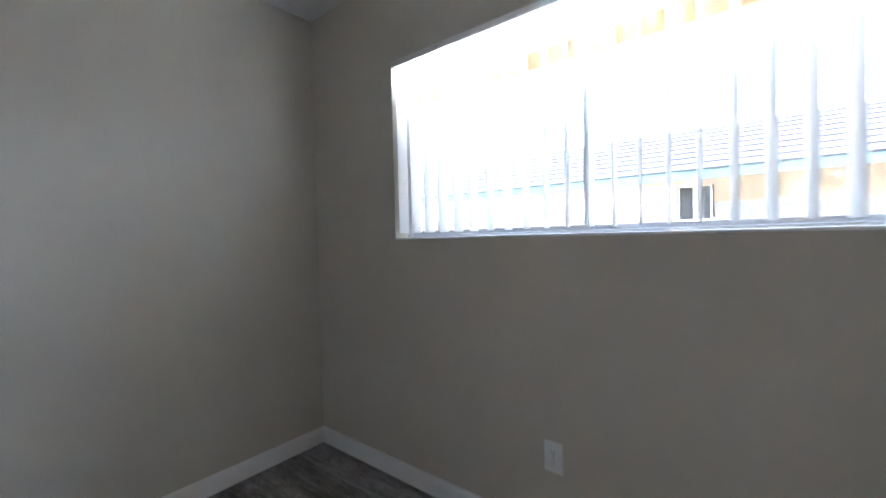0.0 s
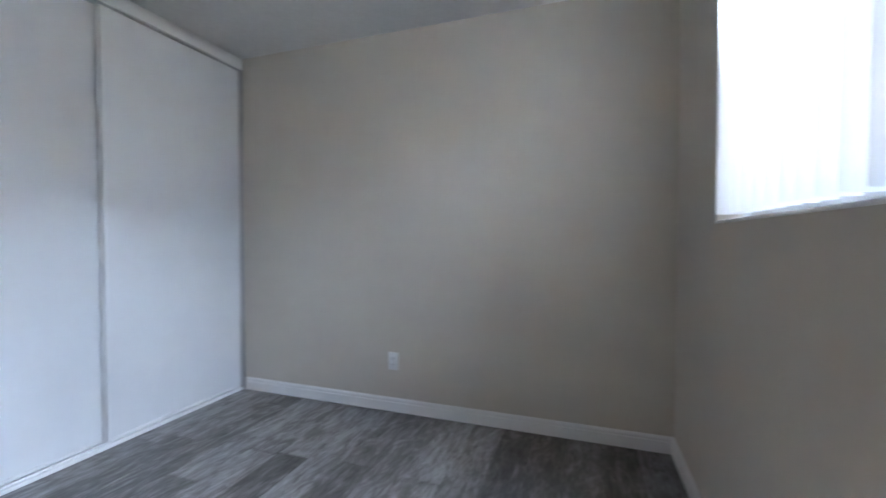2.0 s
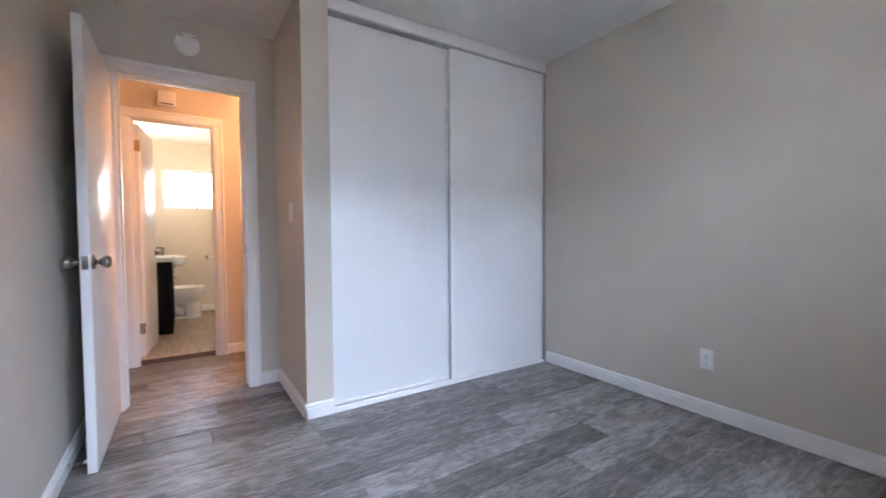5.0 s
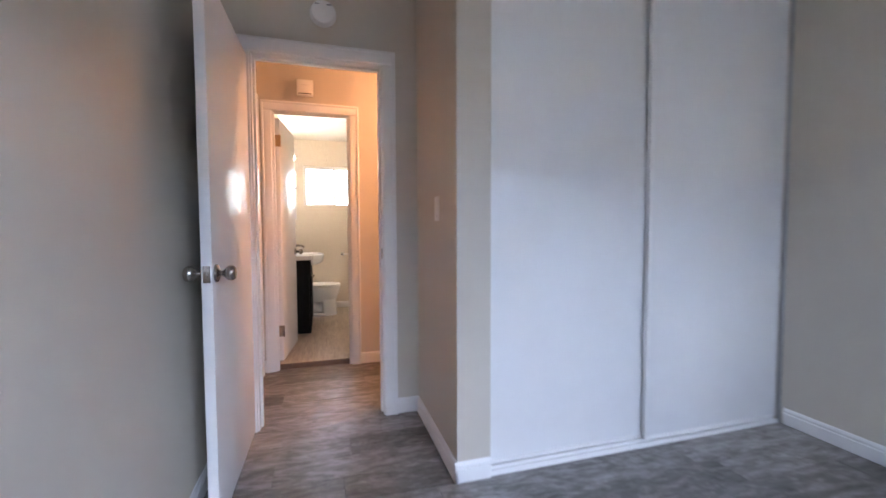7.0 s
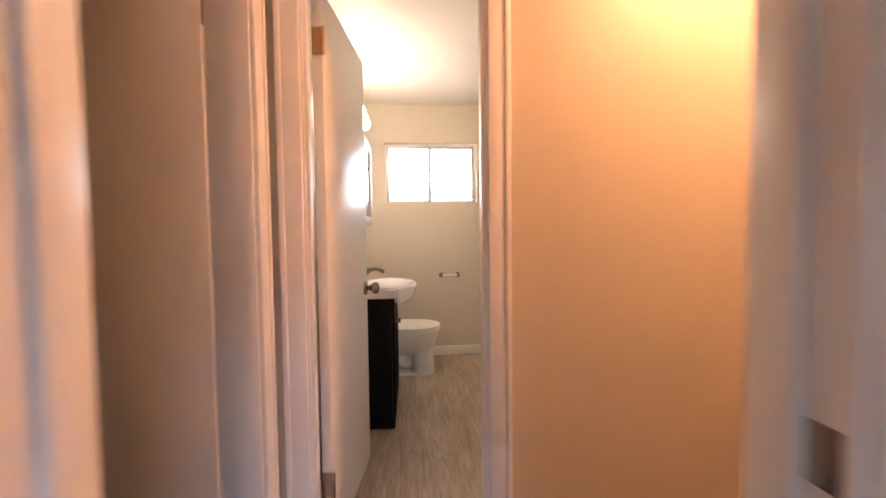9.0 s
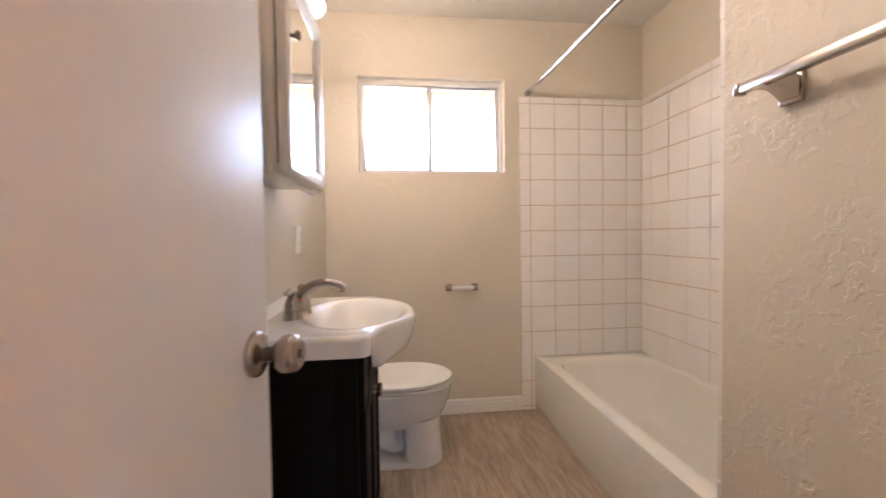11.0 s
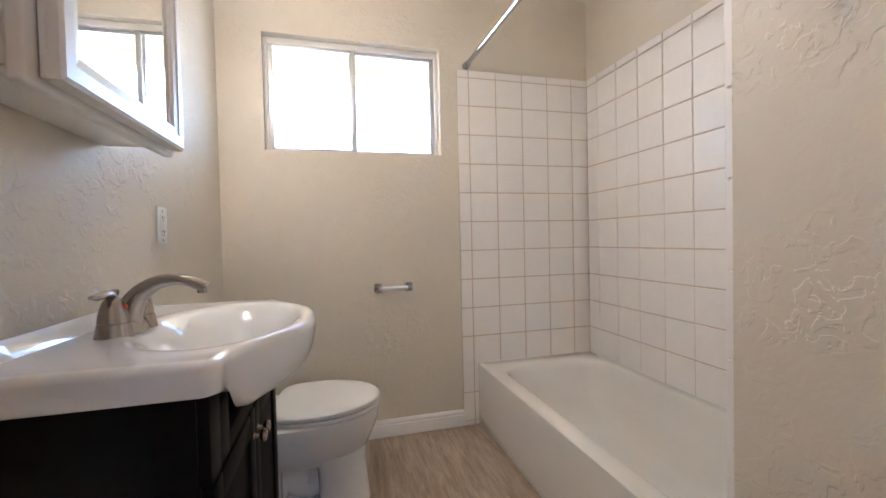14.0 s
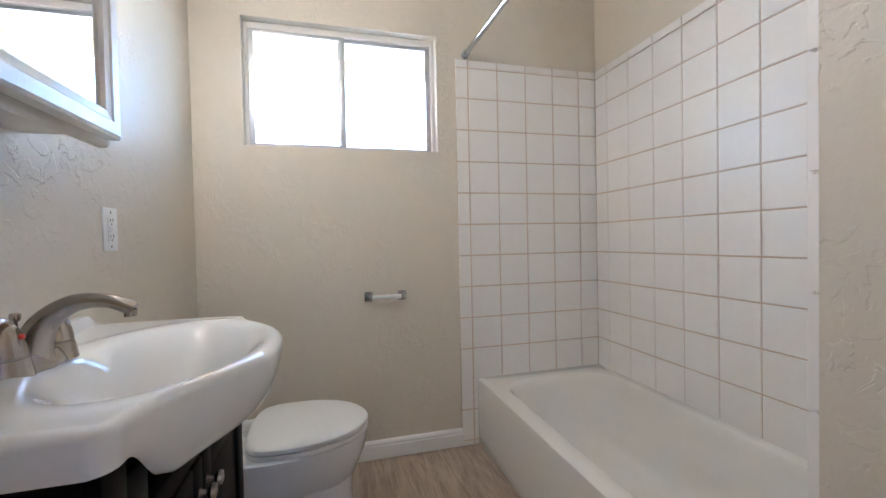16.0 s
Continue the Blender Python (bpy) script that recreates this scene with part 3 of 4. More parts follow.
# ---- bedroom window and blind ----
YM = 0.962
win = thing("window_1", "wide two-pane aluminium sliding window in deep recess", "window", kind="structure")
fx0, fx1 = XE + 0.085, XE + 0.135
for d in ((fx0, fx1, W1[0], W1[0] + 0.03, W1[2], W1[3]), (fx0, fx1, W1[1] - 0.03, W1[1], W1[2], W1[3]), (fx0, fx1, W1[0] + 0.03, W1[1] - 0.03, W1[2], W1[2] + 0.016), (fx0, fx1, W1[0] + 0.03, W1[1] - 0.03, W1[3] - 0.03, W1[3])):
    part("window_frame", boxes(d, bevel=0.002), ALUMINIUM, win)
for y0, y1, x in ((W1[0] + 0.03, YM + 0.02, fx0 + 0.028), (YM - 0.02, W1[1] - 0.03, fx0 + 0.006)):
    for d in ((x, x + 0.016, y0, y0 + 0.026, W1[2] + 0.016, W1[3] - 0.03), (x, x + 0.016, y1 - 0.026, y1, W1[2] + 0.016, W1[3] - 0.03), (x, x + 0.016, y0 + 0.026, y1 - 0.026, W1[2] + 0.016, W1[2] + 0.034), (x, x + 0.016, y0 + 0.026, y1 - 0.026, W1[3] - 0.054, W1[3] - 0.03)):
        part("sash_bar", boxes(d, bevel=0.0015), ALUMINIUM, win)
    pane = part("pane", boxes((x + 0.006, x + 0.010, y0 + 0.024, y1 - 0.024, W1[2] + 0.032, W1[3] - 0.052)), GLASS, win)
    pane.visible_shadow = False
part("sash_latch", boxes((fx0 - 0.006, fx0 + 0.008, YM - 0.018, YM - 0.002, W1[2] + 0.17, W1[2] + 0.24), bevel=0.003), STEEL_TRACK, win)
part("window_sill", boxes((XE - 0.004, fx0, W1[0] - 0.001, W1[1] + 0.001, W1[2] - 0.006, W1[2] + 0.004), bevel=0.002), TRIM, win, "white painted sill")

blind = thing("vertical_blind", "white vinyl vertical blind with open vanes", "blind")
part("headrail", boxes((XE - 0.006, XE + 0.046, W1[0] + 0.005, W1[1] - 0.005, 1.998, 2.029), bevel=0.003), CABINET_WHITE, blind)


def vane_mesh(h):
    bm = bmesh.new()
    n, w, sag, t = 8, 0.089, 0.009, 0.0011
    front = [(w * (i / n - 0.5), sag * (1 - (2 * i / n - 1) ** 2)) for i in range(n + 1)]
    loop = front + [(x, y - t) for x, y in reversed(front)]
    rings(bm, [[Vector((x, y, z)) for x, y in loop] for z in (0, h)])
    return mesh_of("vane", bm, VANE)


vanes = vane_mesh(0.778)
for i in range(23):
    y = 1.826 - i * 0.0815
    v = new("vane", vanes)
    v.parent = blind
    v.matrix_basis = pose(XE + 0.030, y, 1.212, 0, 0, 11 + random.uniform(-4, 4))
    part("carrier", boxes((XE + 0.022, XE + 0.038, y - 0.003, y + 0.003, 1.986, 2.002)), PLASTIC, blind)

# ---- hall lamp, round the corner of the hall ----
lamp = thing("hall_ceiling_lamp", "warm glowing glass dome lamp on hall ceiling", "ceiling lamp")
lamp.matrix_world = pose(-1.33, 1.15, HH, 180, 0, 0)
part("lamp_base", lathe(bmesh.new(), [(0.15, 0.0), (0.15, 0.02), (0.13, 0.025)]), NICKEL, lamp)
part("glass_dome", lathe(bmesh.new(), [(0.135, 0.022), (0.135, 0.035), (0.12, 0.07), (0.085, 0.10), (0.04, 0.115), (0.005, 0.118)]), HALL_GLOW, lamp)


# ---- bathroom fixtures ----
# tub in the alcove
def rounded(x0, x1, y0, y1, r, z, n=6):
    pts = []
    for cx, cy, a in ((x1 - r, y1 - r, 0), (x0 + r, y1 - r, 90), (x0 + r, y0 + r, 180), (x1 - r, y0 + r, 270)):
        for i in range(n + 1):
            q = radians(a + 90 * i / n)
            pts.append(Vector((cx + r * math.cos(q), cy + r * math.sin(q), z)))
    return pts


TY, RIM = 0.892, 0.342
tub = thing("bathtub", "white enamelled alcove bathtub with flat apron", "bathtub")
x0, x1, y0, y1 = XW + 0.004, XT - 0.004, TY, YR - 0.004
loops = [rounded(x0, x1, y0, y1, 0.004, 0.05), rounded(x0, x1, y0, y1, 0.004, RIM - 0.016), rounded(x0 + 0.002, x1 - 0.002, y0 + 0.003, y1 - 0.002, 0.008, RIM - 0.005), rounded(x0 + 0.008, x1 - 0.008, y0 + 0.012, y1 - 0.006, 0.012, RIM)]
for inset, z, r in ((-0.006, RIM + 0.001, 0.155), (0.0, RIM - 0.001, 0.155), (0.006, RIM - 0.006, 0.155), (0.012, RIM - 0.016, 0.155), (0.018, RIM - 0.04, 0.155), (0.036, RIM - 0.11, 0.15), (0.062, RIM - 0.19, 0.145), (0.085, RIM - 0.235, 0.14), (0.12, RIM - 0.266, 0.125), (0.15, RIM - 0.278, 0.11), (0.19, RIM - 0.284, 0.07)):
    loops.append(rounded(x0 + 0.10 + inset * 1.6, x1 - 0.09 - inset, y0 + 0.075 + inset * 0.6, y1 - 0.05 - inset * 0.8, r, z))
part("tub_body", rings(bmesh.new(), loops), ENAMEL, tub)
part("toe_recess", boxes((x0, x1, y0 + 0.008, y0 + 0.03, 0.0, 0.055), bevel=0.002), ENAMEL, tub)
part("drain", lathe(bmesh.new(), [(0.028, 0.0), (0.028, 0.003), (0.02, 0.004)], Matrix.Translation((XT - 0.30, 1.25, RIM - 0.277))), CHROME, tub)

# vanity cabinet
VX0, VX1, VYF = -3.60, -2.95, -0.048
vanity = thing("vanity_cabinet", "dark espresso vanity cabinet with shaker doors", "cabinet")
for d in ((VX0, VX0 + 0.016, YL + 0.002, VYF - 0.018, 0.0, 0.808), (VX1 - 0.016, VX1, YL + 0.002, VYF - 0.018, 0.0, 0.808)):
    part("side_panel", boxes(d, bevel=0.002), ESPRESSO, vanity)
part("back_panel", boxes((VX0 + 0.016, VX1 - 0.016, YL + 0.002, YL + 0.010, 0.0, 0.70)), ESPRESSO, vanity)
part("bottom_panel", boxes((VX0 + 0.016, VX1 - 0.016, YL + 0.010, VYF - 0.019, 0.07, 0.086)), ESPRESSO, vanity)
part("toe_board", boxes((VX0 + 0.004, VX1 - 0.004, VYF - 0.019, VYF - 0.006, 0.0, 0.07), bevel=0.001), ESPRESSO, vanity)
part("side_stile", boxes((VX1 - 0.001, VX1 + 0.004, VYF - 0.075, VYF - 0.018, 0.0, 0.808), bevel=0.001), ESPRESSO, vanity)
part("top_rail", boxes((VX0 + 0.11, VX1 - 0.11, VYF - 0.019, VYF, 0.665, 0.700), (VX0 + 0.055, VX0 + 0.11, VYF - 0.019, VYF, 0.665, 0.770), (VX1 - 0.11, VX1 - 0.055, VYF - 0.019, VYF, 0.665, 0.770), (VX0, VX0 + 0.055, VYF - 0.019, VYF, 0.665, 0.806), (VX1 - 0.055, VX1, VYF - 0.019, VYF, 0.665, 0.806), bevel=0.002), ESPRESSO, vanity)
VM = (VX0 + VX1) / 2
for a, b, k in ((VX0 + 0.003, VM - 0.002, VM - 0.022), (VM + 0.002, VX1 - 0.003, VM + 0.022)):
    door = part("cabinet_door", boxes((a + 0.045, b - 0.045, VYF - 0.016, VYF - 0.006, 0.12, 0.615), bevel=0.001), ESPRESSO, vanity)
    for d in ((a, a + 0.05, 0.075, 0.660), (b - 0.05, b, 0.075, 0.660)):
        part("door_stile", boxes((d[0], d[1], VYF - 0.017, VYF + 0.002, d[2], d[3]), bevel=0.0025), ESPRESSO, door)
    for z0, z1 in ((0.075, 0.125), (0.61, 0.660)):
        part("door_rail", boxes((a + 0.05, b - 0.05, VYF - 0.017, VYF + 0.002, z0, z1), bevel=0.0025), ESPRESSO, door)
    m = Matrix.Translation((k, VYF + 0.002, 0.60)) @ Euler((radians(-90), 0, 0)).to_matrix().to_4x4()
    part("cabinet_knob", lathe(bmesh.new(), [(0.008, 0), (0.006, 0.004), (0.005, 0.012), (0.012, 0.017), (0.0145, 0.021), (0.013, 0.026), (0.007, 0.028)], m, 18), NICKEL, door, "brushed nickel cabinet knob")


# ceramic basin top with a bowed front
def basin_top():
    """A slab whose front swells round the bowl; the bowl is sunk into it."""
    bm = bmesh.new()
    X0, X1, YB, YF, Z = VX0 - 0.012, VX1 + 0.020, YL + 0.003, -0.028, 0.860
    cx, cy, rx, ry = (X0 + X1) / 2, -0.095, 0.258, 0.156

    def swell(x):
        u = (x - cx) / 0.318
        return 0.0 if abs(u) >= 1 else (0.5 + 0.5 * math.cos(math.pi * abs(u) ** 1.45))

    nx, ny = 84, 48

    def at(i, j):
        x = X0 + (X1 - X0) * (0.5 - 0.5 * math.cos(math.pi * i / nx))
        yf = YF + 0.122 * swell(x)
        c = max(0.0, 0.028 - min(x - X0, X1 - x)) / 0.028
        yf -= 0.028 * (1 - math.sqrt(1 - min(1, c) ** 2))
        y = YB + (yf - YB) * (1 - (1 - j / ny) ** 1.7)
        q = math.hypot((x - cx) / rx, (y - cy) / (ry + 0.008 * swell(x)))
        z = Z
        if q < 1:
            z -= 0.150 * (0.5 + 0.5 * math.cos(math.pi * q ** 1.25)) ** 0.85
        z += 0.003 * math.exp(-((q - 1.06) / 0.07) ** 2)
        edge = min(x - X0, X1 - x, yf - y)
        if edge < 0.014:
            z -= 0.014 - math.sqrt(max(0, 0.014 ** 2 - (0.014 - edge) ** 2))
        back = max(0.0, 1 - (y - YB) / 0.022)
        taper = min(1, (x - X0) / 0.05, (X1 - x) / 0.05)
        taper = 0.5 - 0.5 * math.cos(math.pi * max(0, taper))
        z += 0.026 * taper * min(1, back * 2.2)
        return Vector((x, y, z))

    top = [[bm.verts.new(at(i, j)) for j in range(ny + 1)] for i in range(nx + 1)]
    for i in range(nx):
        for j in range(ny):
            bm.faces.new((top[i][j], top[i + 1][j], top[i + 1][j + 1], top[i][j + 1]))
    # skirt: down the front and ends, tucked in below the swell
    rim = [top[0][j] for j in range(ny + 1)] + [top[i][ny] for i in range(1, nx + 1)] + [top[nx][j] for j in range(ny - 1, -1, -1)]
    last = rim
    steps = 9
    for s in range(1, steps + 1):
        t = s / steps
        row = []
        for v in rim:
            w = swell(v.co.x) if v.co.y > YF - 0.02 else 0.0
            k = min(1, max(0, (0.95 - abs(v.co.x - cx) / 0.318) / 0.24)) if w else 0.0
            k = k * k * (3 - 2 * k)
            drop = 0.039 + 0.066 * k
            tuck = 0.125 * w * (1 - math.sqrt(max(0, 1 - t * t))) + 0.004 * t
            p = v.co.copy()
            p.z -= drop * (t + (math.sin(t * math.pi / 2) - t) * k)
            p.y -= tuck if v.co.y > YF - 0.02 else 0
            p.x += (cx - p.x) * 0.18 * w * t * t
            row.append(bm.verts.new(p))
        for a, b, c, d in zip(last, last[1:], row[1:], row):
            bm.faces.new((a, b, c, d))
        last = row
    bmesh.ops.recalc_face_normals(bm, faces=bm.faces)
    return bm


sink = thing("washbasin", "glossy white ceramic basin with bowed front", "sink")
part("basin", basin_top(), PORCELAIN, sink)
SX = (VX0 + VX1) / 2
part("basin_drain", lathe(bmesh.new(), [(0.022, 0), (0.022, 0.003), (0.015, 0.004), (0.004, 0.006)], Matrix.Translation((SX, -0.095, 0.709))), CHROME, sink)

# tap
tap = thing("basin_tap", "brushed nickel two-handle centerset basin tap", "tap", (SX + 0.046, -0.268, 0.857))
tap.scale = (1, 1, 0.93)
part("tap_base", rings(bmesh.new(), [[Vector((a * math.cos(i * math.tau / 32), b * math.sin(i * math.tau / 32), z)) for i in range(32)] for a, b, z in ((0.080, 0.030, -0.001), (0.080, 0.030, 0.003), (0.074, 0.026, 0.014), (0.066, 0.020, 0.026))]), NICKEL, tap)
spout = bend([(0, -0.002, 0.0), (0, 0.003, 0.040), (0, 0.020, 0.078), (0, 0.058, 0.106), (0, 0.106, 0.107), (0, 0.142, 0.090)])
radii = [0.031 - 0.0185 * min(1, i / (len(spout) * 0.72)) ** 0.8 for i in range(len(spout))]
part("spout", tube(bmesh.new(), spout, radii, 20), NICKEL, tap)
part("aerator", lathe(bmesh.new(), [(0.0095, 0), (0.0095, 0.012)], Matrix.Translation((0, 0.136, 0.078)), 16), NICKEL, tap)
part("lift_rod", lathe(bmesh.new(), [(0.003, 0), (0.003, 0.055), (0.0065, 0.058), (0.0075, 0.066), (0.006, 0.070)], Matrix.Translation((0, -0.020, 0.024)), 14), NICKEL, tap)
for s in (-1, 1):
    h = part("tap_handle", lathe(bmesh.new(), [(0.0315, -0.001), (0.0305, 0.004), (0.0265, 0.030), (0.0250, 0.0305), (0.0250, 0.0325), (0.0258, 0.0335), (0.0240, 0.048), (0.0200, 0.064), (0.0150, 0.077), (0.0085, 0.085), (0.002, 0.087)], Matrix.Translation((0.054 * s, 0, 0)), 28), NICKEL, tap)
    lever = bend([(0.050 * s, 0.0, 0.076), (0.060 * s, -0.001, 0.089), (0.078 * s, -0.003, 0.092), (0.098 * s, -0.005, 0.089), (0.112 * s, -0.006, 0.091)])
    part("lever", tube(bmesh.new(), lever, [0.010 + 0.002 * math.sin(math.pi * i / len(lever)) - 0.006 * (i / len(lever)) ** 6 for i in range(len(lever))], 14, 0.62), NICKEL, h)
    part("temperature_dot", lathe(bmesh.new(), [(0.0042, 0), (0.0042, 0.003), (0.002, 0.004)], Matrix.Translation((0.054 * s, 0.0195, 0.064)) @ Euler((radians(-78), 0, 0)).to_matrix().to_4x4(), 12), RED if s > 0 else STEEL_TRACK, h)


# toilet
def egg(cx, yb, yf, w, z, n=36, front=0.62):
    """A plan loop, square-ish behind and round in front."""
    pts = []
    ym = yb + (yf - yb) * (1 - front)
    for i in range(n):
        a = math.tau * i / n
        c, s = math.cos(a), math.sin(a)
        if s >= 0:
            pts.append(Vector((cx + w * c, ym + (yf - ym) * s, z)))
        else:
            q = 0.55
            pts.append(Vector((cx + w * math.copysign(abs(c) ** q, c), ym + (ym - yb) * math.copysign(abs(s) ** q, s), z)))
    return pts


TX = -3.95
toilet = thing("toilet", "white porcelain toilet with closed lid", "toilet")
toilet.scale = (1, 1, 0.965)
part("bowl", rings(bmesh.new(), [egg(TX, -0.13, 0.235, 0.095, 0.19), egg(TX, -0.15, 0.245, 0.115, 0.215), egg(TX, -0.17, 0.262, 0.150, 0.255), egg(TX, -0.18, 0.285, 0.178, 0.31), egg(TX, -0.18, 0.298, 0.190, 0.36), egg(TX, -0.18, 0.300, 0.190, 0.385), egg(TX, -0.175, 0.293, 0.184, 0.392)]), PORCELAIN, toilet)
part("pedestal_front", rings(bmesh.new(), [egg(TX, 0.055, 0.255, 0.118, 0.0), egg(TX, 0.055, 0.252, 0.114, 0.03), egg(TX, 0.055, 0.245, 0.106, 0.10), egg(TX, 0.050, 0.240, 0.102, 0.17), egg(TX, 0.03, 0.245, 0.112, 0.225)]), PORCELAIN, toilet)
part("pedestal_back", boxes((TX - 0.11, TX + 0.11, YL + 0.06, -0.075, 0.0, 0.36), bevel=0.025, seg=3), PORCELAIN, toilet)
part("pedestal_foot", boxes((TX - 0.117, TX + 0.117, YL + 0.05, 0.10, 0.0, 0.034), bevel=0.008, seg=3), PORCELAIN, toilet)
part("trapway", tube(bmesh.new(), bend([(TX, 0.10, 0.16), (TX, 0.02, 0.09), (TX, -0.06, 0.13), (TX, -0.12, 0.07)]), 0.062, 16), PORCELAIN, toilet)
part("seat", rings(bmesh.new(), [egg(TX, -0.10, 0.300, 0.186, 0.394), egg(TX, -0.10, 0.302, 0.189, 0.400), egg(TX, -0.10, 0.300, 0.187, 0.408)]), PLASTIC, toilet, "white plastic toilet seat")
part("lid", rings(bmesh.new(), [egg(TX, -0.095, 0.300, 0.186, 0.412), egg(TX, -0.097, 0.303, 0.190, 0.418), egg(TX, -0.096, 0.302, 0.189, 0.428), egg(TX, -0.090, 0.292, 0.180, 0.436), egg(TX, -0.06, 0.24, 0.14, 0.441)]), PLASTIC, toilet, "white plastic toilet lid")
for s in (-1, 1):
    part("seat_hinge", boxes((TX + s * 0.075 - 0.02, TX + s * 0.075 + 0.02, -0.135, -0.085, 0.392, 0.424), bevel=0.006), PLASTIC, toilet)
part("tank", boxes((TX - 0.20, TX + 0.20, YL + 0.012, -0.185, 0.375, 0.70), bevel=0.02, seg=3), PORCELAIN, toilet)
part("tank_lid", boxes((TX - 0.21, TX + 0.21, YL + 0.006, -0.175, 0.70, 0.735), bevel=0.010, seg=3), PORCELAIN, toilet)

# mirror cabinet and its light bar
MX0, MX1, MZ0, MZ1 = -3.425, -2.922, 1.247, 1.815
cab = thing("mirror_cabinet", "white wall cabinet with framed mirror door", "mirror cabinet")
part("body", boxes((MX0 + 0.03, MX1 - 0.03, YL + 0.002, -0.258, MZ0 + 0.03, MZ1 - 0.02), bevel=0.002), CABINET_WHITE, cab)
part("bottom_panel", boxes((MX0 + 0.03, MX1 - 0.03, YL + 0.002, -0.26, MZ0 + 0.018, MZ0 + 0.029), bevel=0.001), CABINET_WHITE, cab)
part("face_frame", boxes((MX0, MX1, -0.262, -0.240, MZ0, MZ1), bevel=0.006, seg=3), CABINET_WHITE, cab)
# black sheet that puts in the shade round the mirror door
part("gap_shadow", boxes((MX0 + 0.03, MX1 - 0.03, -0.2405, -0.236, MZ0 + 0.03, MZ1 - 0.03)), DARK, cab)
DX0, DX1, DZ0, DZ1 = MX0 + 0.022, MX1 - 0.022, MZ0 + 0.012, MZ1 - 0.012
mdoor = part("mirror_door", boxes((DX0, DX1, -0.236, -0.226, DZ0, DZ1), bevel=0.002), CABINET_WHITE, cab)


def mitred_frame(x0, x1, z0, z1, w, y0, y1):
    """Four mitred rails whose face slopes in towards the glass."""
    bm = bmesh.new()
    prof = ((0.0, y0), (0.0, y1 - 0.004), (0.006, y1), (w * 0.55, y1), (w * 0.62, y1 - 0.003), (w - 0.006, y1 - 0.005), (w, y1 - 0.011), (w, y0))
    loops = []
    for o, y in prof:
        loops.append([Vector((x0 + o, y, z0 + o)), Vector((x1 - o, y, z0 + o)), Vector((x1 - o, y, z1 - o)), Vector((x0 + o, y, z1 - o))])
    rings(bm, loops, False, False)
    return bm


part("door_frame", mitred_frame(DX0, DX1, DZ0, DZ1, 0.052, -0.226, -0.208), CABINET_WHITE, mdoor, "", False)
part("mirror_glass", boxes((DX0 + 0.046, DX1 - 0.046, -0.2265, -0.2215, DZ0 + 0.046, DZ1 - 0.046)), MIRROR, mdoor, "clear silvered mirror glass")
part("knob", lathe(bmesh.new(), [(0.006, 0), (0.005, 0.010), (0.011, 0.016), (0.0125, 0.020), (0.010, 0.025), (0.004, 0.027)], Matrix.Translation((DX1 - 0.026, -0.209, 1.585)) @ Euler((radians(-90), 0, 0)).to_matrix().to_4x4(), 18), NICKEL, mdoor, "brushed nickel knob")

bar = thing("vanity_light", "vanity light bar with four glowing frosted globes", "wall lamp")
part("back_bar", boxes((-3.72, -3.06, YL + 0.001, YL + 0.035, 1.965, 2.075), bevel=0.006), CHROME, bar)
for i in range(4):
    g = part("globe", lathe(bmesh.new(), [(0.045 * math.sin(math.pi * q / 16) + 0.0005, -0.045 * math.cos(math.pi * q / 16)) for q in range(17)], Matrix.Translation((-3.63 + i * 0.165, -0.275, 2.020)), 24), BULB, bar)
    part("socket", lathe(bmesh.new(), [(0.02, 0), (0.02, 0.03), (0.016, 0.034)], Matrix.Translation((-3.63 + i * 0.165, YL + 0.03, 2.020)) @ Euler((radians(-90), 0, 0)).to_matrix().to_4x4(), 16), CHROME, g)

bath_outlet = wall_outlet("wall_outlet", "white outlet with test buttons beside the mirror cabinet", facing(-3.705, YL, 1.092, "+y"), True)

# paper holder, towel bar, shower rod
tp = thing("toilet_paper_holder", "chrome toilet paper holder with white roller", "paper holder")
for y in (0.352, 0.512):
    part("post", boxes((XW - 0.001, XW + 0.010, y - 0.020, y + 0.020, 0.762, 0.808), bevel=0.004), CHROME, tp)
    part("arm", boxes((XW + 0.008, XW + 0.055, y - 0.011, y + 0.011, 0.772, 0.802), bevel=0.005), CHROME, tp)
part("roller", tube(bmesh.new(), [(XW + 0.043, 0.366, 0.785), (XW + 0.043, 0.420, 0.785), (XW + 0.043, 0.421, 0.785), (XW + 0.043, 0.509, 0.785)], [0.009, 0.009, 0.0105, 0.0105], 16), PLASTIC, tp)

towel = thing("towel_bar", "brushed nickel square towel bar on trowelled wall", "towel bar")
for x in (-2.655, -2.10):
    part("bracket_plate", boxes((x - 0.024, x + 0.024, YT - 0.010, YT + 0.001, 1.345, 1.408), bevel=0.003), NICKEL, towel)
    arm = [[Vector((x + a, y, z)) for a, z in ((-b, zc - hgt), (b, zc - hgt), (b, zc + 0.012), (-b, zc + 0.012))] for y, b, zc, hgt in ((YT - 0.008, 0.020, 1.382, 0.030), (YT - 0.030, 0.014, 1.384, 0.020), (YT - 0.048, 0.012, 1.386, 0.013), (YT - 0.076, 0.012, 1.386, 0.012))]
    part("bracket_arm", rings(bmesh.new(), arm), NICKEL, towel)
part("bar", boxes((-2.70, -2.06, YT - 0.078, YT - 0.060, 1.377, 1.397), bevel=0.002), NICKEL, towel)
part("bar_end_cap", boxes((-2.712, -2.70, YT - 0.080, YT - 0.058, 1.375, 1.399), bevel=0.002), NICKEL, towel)

